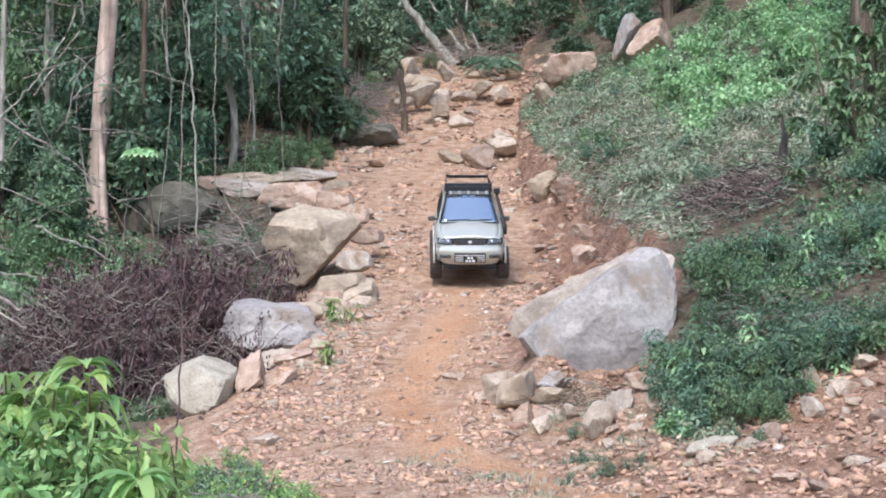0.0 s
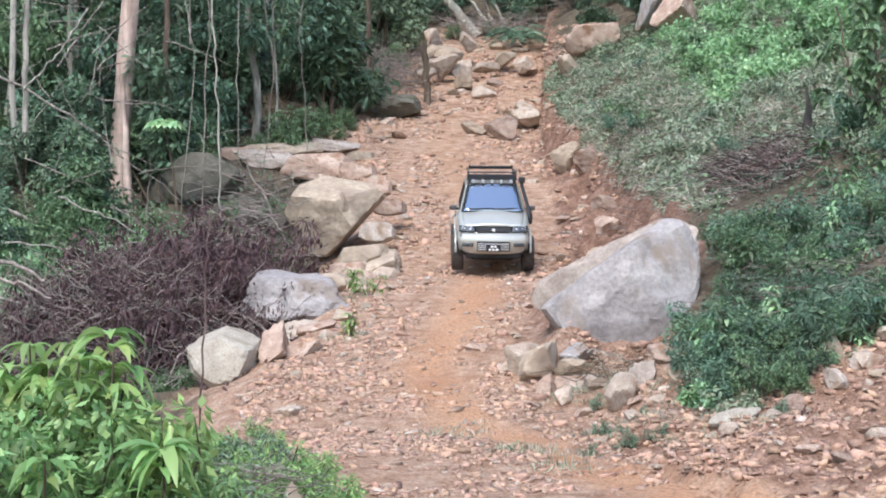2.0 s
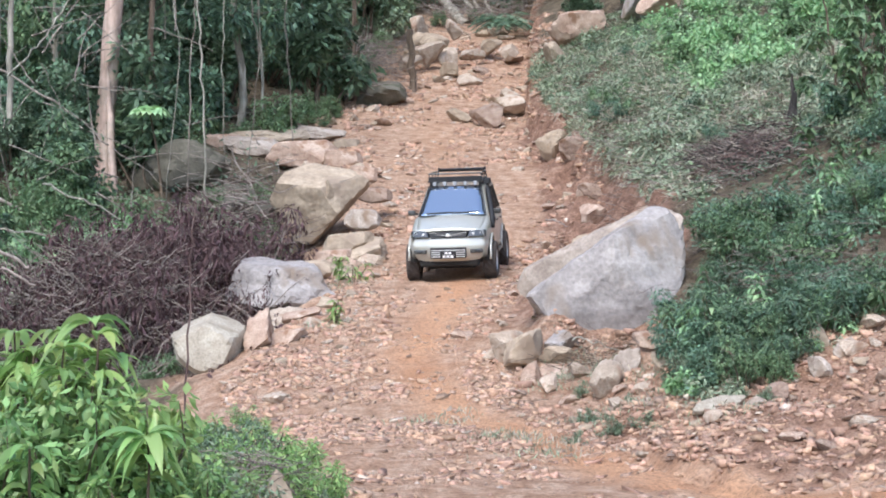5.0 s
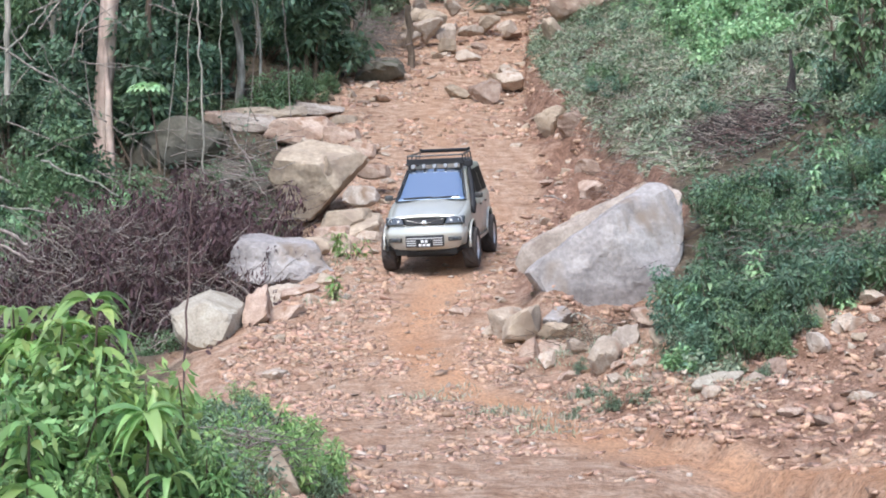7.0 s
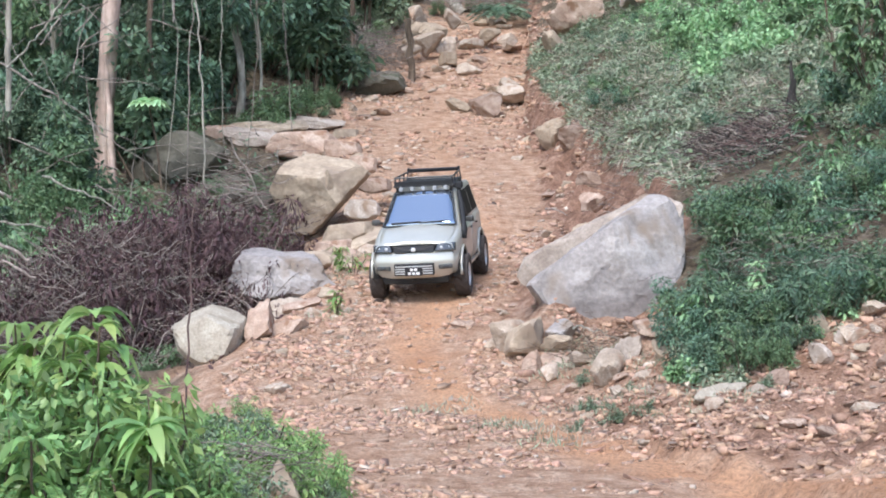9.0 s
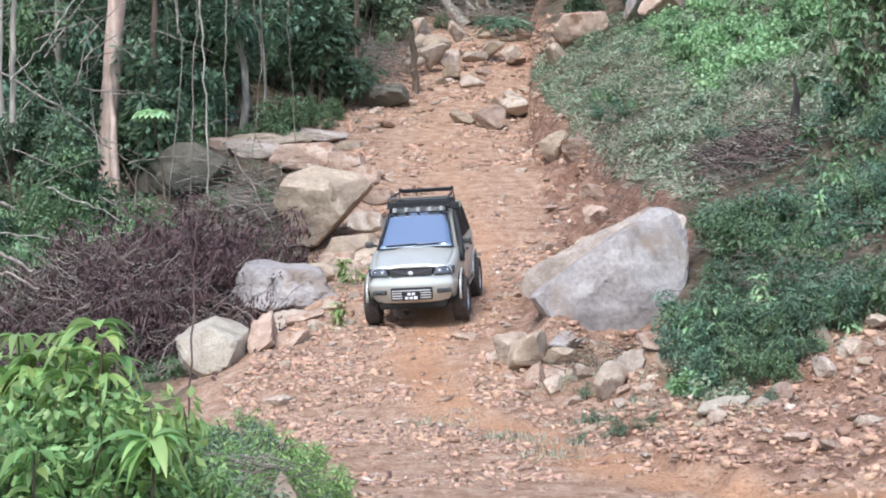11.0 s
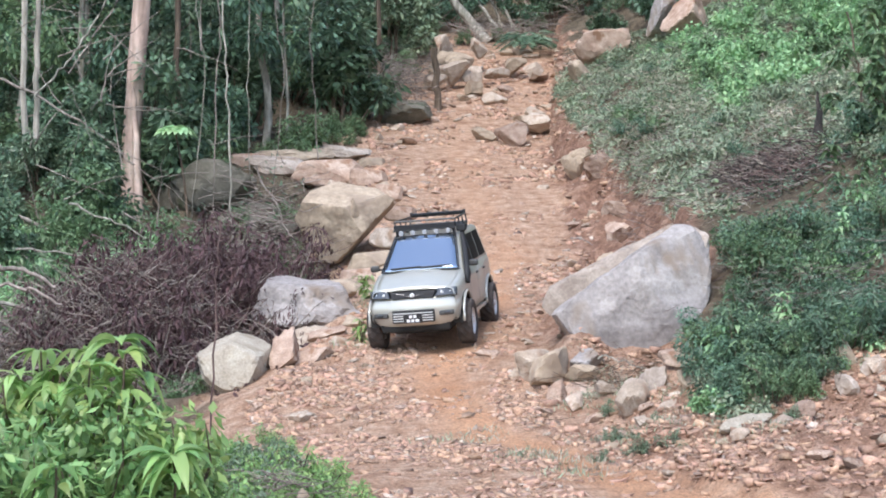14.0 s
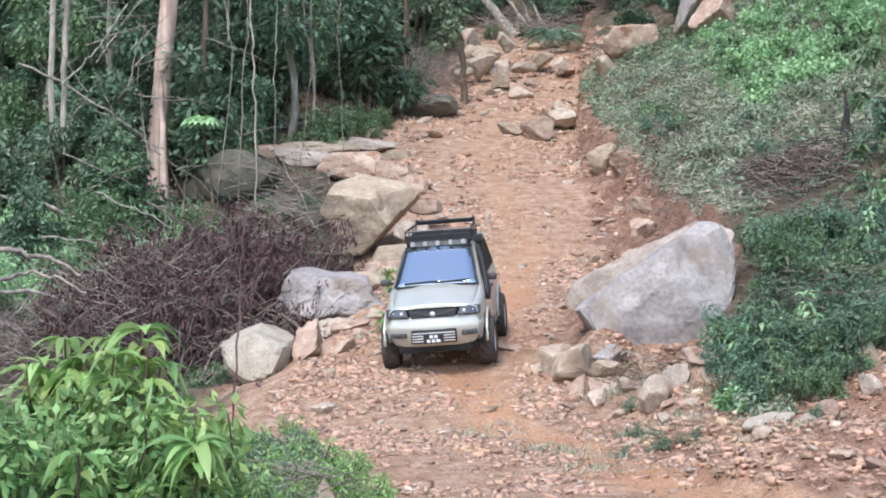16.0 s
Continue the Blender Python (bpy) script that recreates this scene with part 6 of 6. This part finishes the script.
def foreground_plants():
    rng = np.random.RandomState(71)
    def heads(cx, cy, lo, hi, n, spread, count=16, s=1.0):
        return [(cx + rng.normal(0, spread), cy + rng.normal(0, spread), rng.uniform(lo, hi), count, s * rng.uniform(0.8, 1.15)) for _ in range(n)]
    whorl_plant(-2.1, 10.3, [(-2.08, 10.3, 1.56, 16, 1.15), (-2.3, 10.4, 1.50, 14, 1.0), (-1.95, 10.2, 1.36, 14, 1.05), (-2.15, 10.2, 1.22, 14, 1.1), (-2.2, 10.1, 1.42, 14, 1.0), (-2.0, 10.1, 1.50, 12, 0.9), *heads(-2.1, 10.3, 0.7, 1.4, 12, 0.22)], 501)
    whorl_plant(-2.6, 10.6, [(-2.58, 10.5, 1.50, 14, 1.0), (-2.72, 10.5, 1.36, 14, 1.0), *heads(-2.6, 10.5, 0.6, 1.4, 13, 0.22)], 502)
    whorl_plant(-1.66, 9.6, [(-1.63, 9.55, 0.96, 24, 1.25), (-1.85, 9.6, 0.72, 12, 1.0), (-1.5, 9.5, 0.62, 12, 0.9)], 503, mat=LEAF_YOUNG)
    whorl_plant(-2.2, 9.4, [(-2.2, 9.3, 0.92, 10, 0.9), *heads(-2.15, 9.4, 0.3, 0.85, 5, 0.22, 12)], 504)
    whorl_plant(-1.25, 9.7, [(-1.15, 9.6, 0.42, 14, 1.0), (-1.4, 9.7, 0.45, 12, 0.9), (-1.25, 9.6, 0.3, 12, 0.9), (-1.55, 9.4, 0.35, 12, 1.0)], 505, mat=LEAF_YOUNG)
    whorl_plant(-2.5, 9.3, heads(-2.5, 9.3, 0.2, 0.9, 6, 0.24, 12), 506, mat=LEAF_BRIGHT)
    verge = [tagged(make_bush("verge_bush", 1.05, 0.42, 24, 32, 0.10, 0.048, (LEAF_FRESH, LEAF_LUSH, LEAF_LUSH)[k], 515 + k, hang=0.35), "leafy bush thick with small green leaves on the verge", "bush") for k in range(3)]
    place(verge, [(-2.5, 10.9), (-2.15, 10.8), (-2.75, 10.3), (-1.95, 10.7), (-2.3, 10.2), (-2.6, 9.7), (-2.1, 9.8), (-2.45, 11.3), (-2.9, 11.2), (-1.85, 10.2)], rng, "verge bushes", 0.85, 1.12)
    place(verge[1:], [(-1.6, 10.5), (-1.75, 9.9), (-1.45, 10.0), (-2.2, 9.2), (-1.9, 9.3), (-2.05, 11.6)], rng, "verge bushes", 0.42, 0.68)
    drop_kinds(verge)
    herbs = [tagged(make_bush("herb", 0.62, 0.33, 13, 46, 0.06, 0.022, (LEAF_LUSH, LEAF_YOUNG, LEAF_PALE)[k], 520 + k), "feathery green herb beside the track", "herb") for k in range(3)]
    spots = []
    for x, y, n, s in ((-2.25, 15.2, 8, 0.2), (-2.1, 14.2, 6, 0.2), (-1.65, 13.6, 6, 0.25), (-1.3, 13.3, 6, 0.14), (-1.08, 13.0, 4, 0.08), (-1.3, 11.2, 3, 0.2), (-1.9, 12.0, 4, 0.3), (-2.6, 14.5, 9, 0.5), (-2.7, 16.5, 8, 0.5), (-3.3, 19, 9, 0.6), (-3.0, 21, 6, 0.5)):
        spots += [(x + rng.normal(0, s), y + rng.normal(0, s)) for _ in range(n)]
    spots += [(rng.uniform(-2.8, -1.6), rng.uniform(9.6, 11.8)) for _ in range(8)]
    place(herbs[2:], [(rng.uniform(1.3, 4.6), rng.uniform(20.4, 24.0)) for _ in range(14)], rng, "herbs beside the track", 0.25, 0.55)
    place(herbs, spots, rng, "herbs beside the track", 0.4, 1.0)
    low = [tagged(make_bush("edge_bush", 1.1, 0.8, 16, 60, 0.13, 0.045, (LEAF_BRIGHT, LEAF_MID)[k], 530 + k), "leafy green bush at the forest edge", "bush") for k in range(2)]
    spots = [(-8.2, 36), (-9.2, 37), (-8.8, 38.6), (-7.6, 38.6), (-10.2, 36.5), (-9.6, 34.5), (-8.6, 34.3), (-10.4, 39), (-9.4, 40.5), (-7.8, 41.5), (-10.8, 41)]
    place(low[:1], spots, rng, "bushes at the forest edge", 0.8, 1.5)
    place(low[1:], [(-3.95, 30.4), (-4.3, 29.5), (-4.7, 28.9), (-3.8, 31.3), (-5.2, 29.2), (-6.4, 28.8), (-7.4, 29.2)], rng, "bushes at the forest edge", 0.3, 0.5)
    place(low[1:], [(-6.9, 33.4), (-4.1, 34.4), (-5.4, 35.0), (-8.0, 32.6), (-4.4, 32.2), (-3.9, 36.6), (-6.2, 38.2), (-4.9, 40.8), (-4.3, 41.6), (-5.4, 42.4), (-4.7, 43.6), (-6.1, 41.2), (-5.9, 43.6), (-4.1, 39.6), (-6.6, 43.0)], rng, "bushes at the forest edge", 0.35, 0.75)
    place(low[1:], [(x + 0.5, y + 0.5) for x, y in spots[5:17]], rng, "bushes at the forest edge", 0.8, 1.6)
    drop_kinds(herbs + low)
    small = "small bright plant sprouting at the track edge"
    for k, (x, y) in enumerate(((-2.35, 36.2), (-1.85, 33.6), (-2.1, 33.9), (-1.95, 29.6))):
        g = float(ground(x, y))
        whorl_plant(x, y, [(x + rng.normal(0, 0.1), y, g + rng.uniform(0.15, 0.4), 8, 0.8) for _ in range(4)], 540 + k, 0.22, 0.06, LEAF_FRESH, small)
    whorl_plant(7.4, 31.0, [(7.4 + rng.normal(0, 0.55), 31 + rng.normal(0, 0.4), rng.uniform(3.2, 6.8), 24, 1.0) for _ in range(80)], 560, 0.19, 0.105, LEAF_MID, "broad-leaved tree thick with green foliage on the bank")
    whorl_plant(7.9, 32.5, [(7.9 + rng.normal(0, 0.6), 32.5 + rng.normal(0, 0.4), rng.uniform(3.8, 8.6), 24, 1.0) for _ in range(90)], 561, 0.19, 0.105, LEAF_MID, "broad-leaved tree thick with green foliage on the bank")
    whorl_plant(6.6, 29.5, [(6.6 + rng.normal(0, 0.45), 29.5 + rng.normal(0, 0.4), rng.uniform(2.8, 4.3), 16, 1.0) for _ in range(22)], 562, 0.17, 0.075, LEAF_MID, "broad-leaved shrub on the bank")
    for k, (x, y, h) in enumerate(((3.3, 23.6, 0.5), (3.7, 24.6, 0.7), (4.4, 25.0, 0.6), (4.9, 25.9, 0.8), (5.6, 26.6, 0.7), (3.6, 23.2, 0.35), (5.9, 27.5, 0.8), (4.2, 27.0, 0.7))):
        g = float(ground(x, y))
        whorl_plant(x, y, [(x + rng.normal(0, 0.18), y + rng.normal(0, 0.15), g + h * rng.uniform(0.5, 1.2), 12, 0.8) for _ in range(6)], 570 + k, 0.2, 0.075, (LEAF_BRIGHT, LEAF_MID)[k % 2], "sprouting broad-leaved plant among bank shrubs")
    # umbrella leaf on a slanting stalk
    ob = tagged(new("umbrella_plant"), "bright green umbrella-like leaf on a slanting stalk", "plant")
    v, f = tube_arrays(bent([(-7.1, 43.8, 3.6), (-7.2, 43.6, 5.2), (-7.4, 43.4, 6.3)], 8), np.linspace(0.04, 0.02, 8), 6)
    under("stem", mesh_of("stem", v, f, [BARK_BROWN], True), ob)
    a = np.linspace(0, 2 * np.pi, 22, endpoint=False)
    base = np.tile([[-7.4, 43.4, 6.3]], (22, 1))
    v, f = blade_arrays(base, np.stack([np.cos(a), np.sin(a), np.full(22, 0.4)], -1), 0.60, 0.34, 0.6, rng)
    under("leaf", mesh_of("leaf", v, f, [LEAF_BRIGHT], True), ob)
    # fan of fronds by the rock heap
    ob = tagged(new("palm"), "low palm with arching grey green fronds", "palm")
    base = np.tile([[2.2, 71.5, 13.0]], (26, 1))
    a = rng.uniform(0, 2 * np.pi, 26)
    axis = np.stack([np.cos(a), np.sin(a), rng.uniform(0.1, 0.9, 26)], -1)
    got = []
    for b, d in zip(base, axis):
        tt = np.linspace(0.15, 1, 14)[:, None]
        sp = b + unit(d) * 1.5 * tt + np.array([0, 0, -0.8]) * tt ** 2
        for sgn in (-1, 1):
            ax = unit(d) * 0.6 + sgn * np.cross(unit(d), [0, 0, 1.0]) + np.array([0, 0, -0.5])
            got.append(leaf_arrays(sp, np.tile(ax, (14, 1)), 0.42, 0.06, rng, droop=0.4))
    v, f = joined(got)
    under("frond", mesh_of("frond", v, f, [LEAF_BLUE]), ob)


foreground_plants()


# ---- what moves ----
def stand(x, y, z, yaw, pitch, roll):
    return pose(x, y, z, 0, 0, yaw) @ pose(0, 0, 0, pitch, 0, 0) @ pose(0, 0, 0, 0, roll, 0)


def motions():
    rows_ = [
        (0.0, stand(0.566, 40.301, 3.351, 0.57, 11.93, -0.11)),
        (0.5, stand(0.573, 40.027, 3.220, 0.12, 12.47, -0.12)),
        (1.0, stand(0.543, 39.612, 3.090, 0.71, 11.60, -0.60)),
        (1.5, stand(0.546, 39.092, 2.934, 0.67, 9.98, 0.11)),
        (2.0, stand(0.541, 38.430, 2.789, 0.72, 8.55, 0.38)),
        (2.5, stand(0.524, 37.768, 2.645, 0.59, 8.59, 0.96)),
        (3.0, stand(0.472, 37.127, 2.520, -1.06, 8.64, 1.49)),
        (3.5, stand(0.386, 36.770, 2.456, -2.60, 8.19, 1.54)),
        (4.0, stand(0.340, 36.535, 2.414, -4.22, 6.71, 0.08)),
        (6.5, stand(-0.088, 33.306, 2.028, -7.79, 7.28, -1.92)),
        (7.0, stand(-0.130, 33.251, 2.012, -8.33, 7.47, -1.99)),
        (7.5, stand(-0.170, 33.021, 1.972, -8.63, 7.58, -2.28)),
        (8.0, stand(-0.218, 32.711, 1.937, -7.95, 8.68, -2.61)),
        (8.5, stand(-0.287, 32.461, 1.859, -7.91, 8.77, -2.51)),
        (9.0, stand(-0.339, 32.019, 1.789, -7.75, 9.04, -2.06)),
        (11.5, stand(-0.495, 30.825, 1.553, -5.36, 8.68, -2.66)),
        (12.0, stand(-0.504, 30.720, 1.540, -5.65, 8.07, -2.60)),
        (12.5, stand(-0.547, 30.503, 1.498, -6.95, 7.89, -2.50)),
        (13.0, stand(-0.644, 30.343, 1.450, -8.39, 8.14, -3.54)),
        (13.5, stand(-0.670, 30.246, 1.427, -8.31, 7.53, -3.35)),
        (14.0, stand(-0.658, 30.154, 1.424, -8.79, 7.41, -3.74)),
        (14.5, stand(-0.679, 30.017, 1.400, -8.84, 7.65, -3.04)),
        (15.0, stand(-0.738, 29.513, 1.307, -6.51, 7.64, -4.07)),
        (15.5, stand(-0.766, 28.939, 1.199, -4.86, 7.73, -3.98)),
        (16.0, stand(-0.802, 28.411, 1.074, -3.60, 8.76, -4.60)),
    ]
    walk(car, rows_)
    times = [t for t, m in rows_]
    along = [40.3 - m.translation.y for t, m in rows_]
    for wheel in wheels:
        seat = wheel.location.copy()
        turns = []
        for k in range(65):
            t = k * 0.25
            roll = np.interp(t, times, along) / 0.365
            turns.append((t, pose(*seat, math.degrees(roll), 0, 0)))
        walk(wheel, turns)


motions()
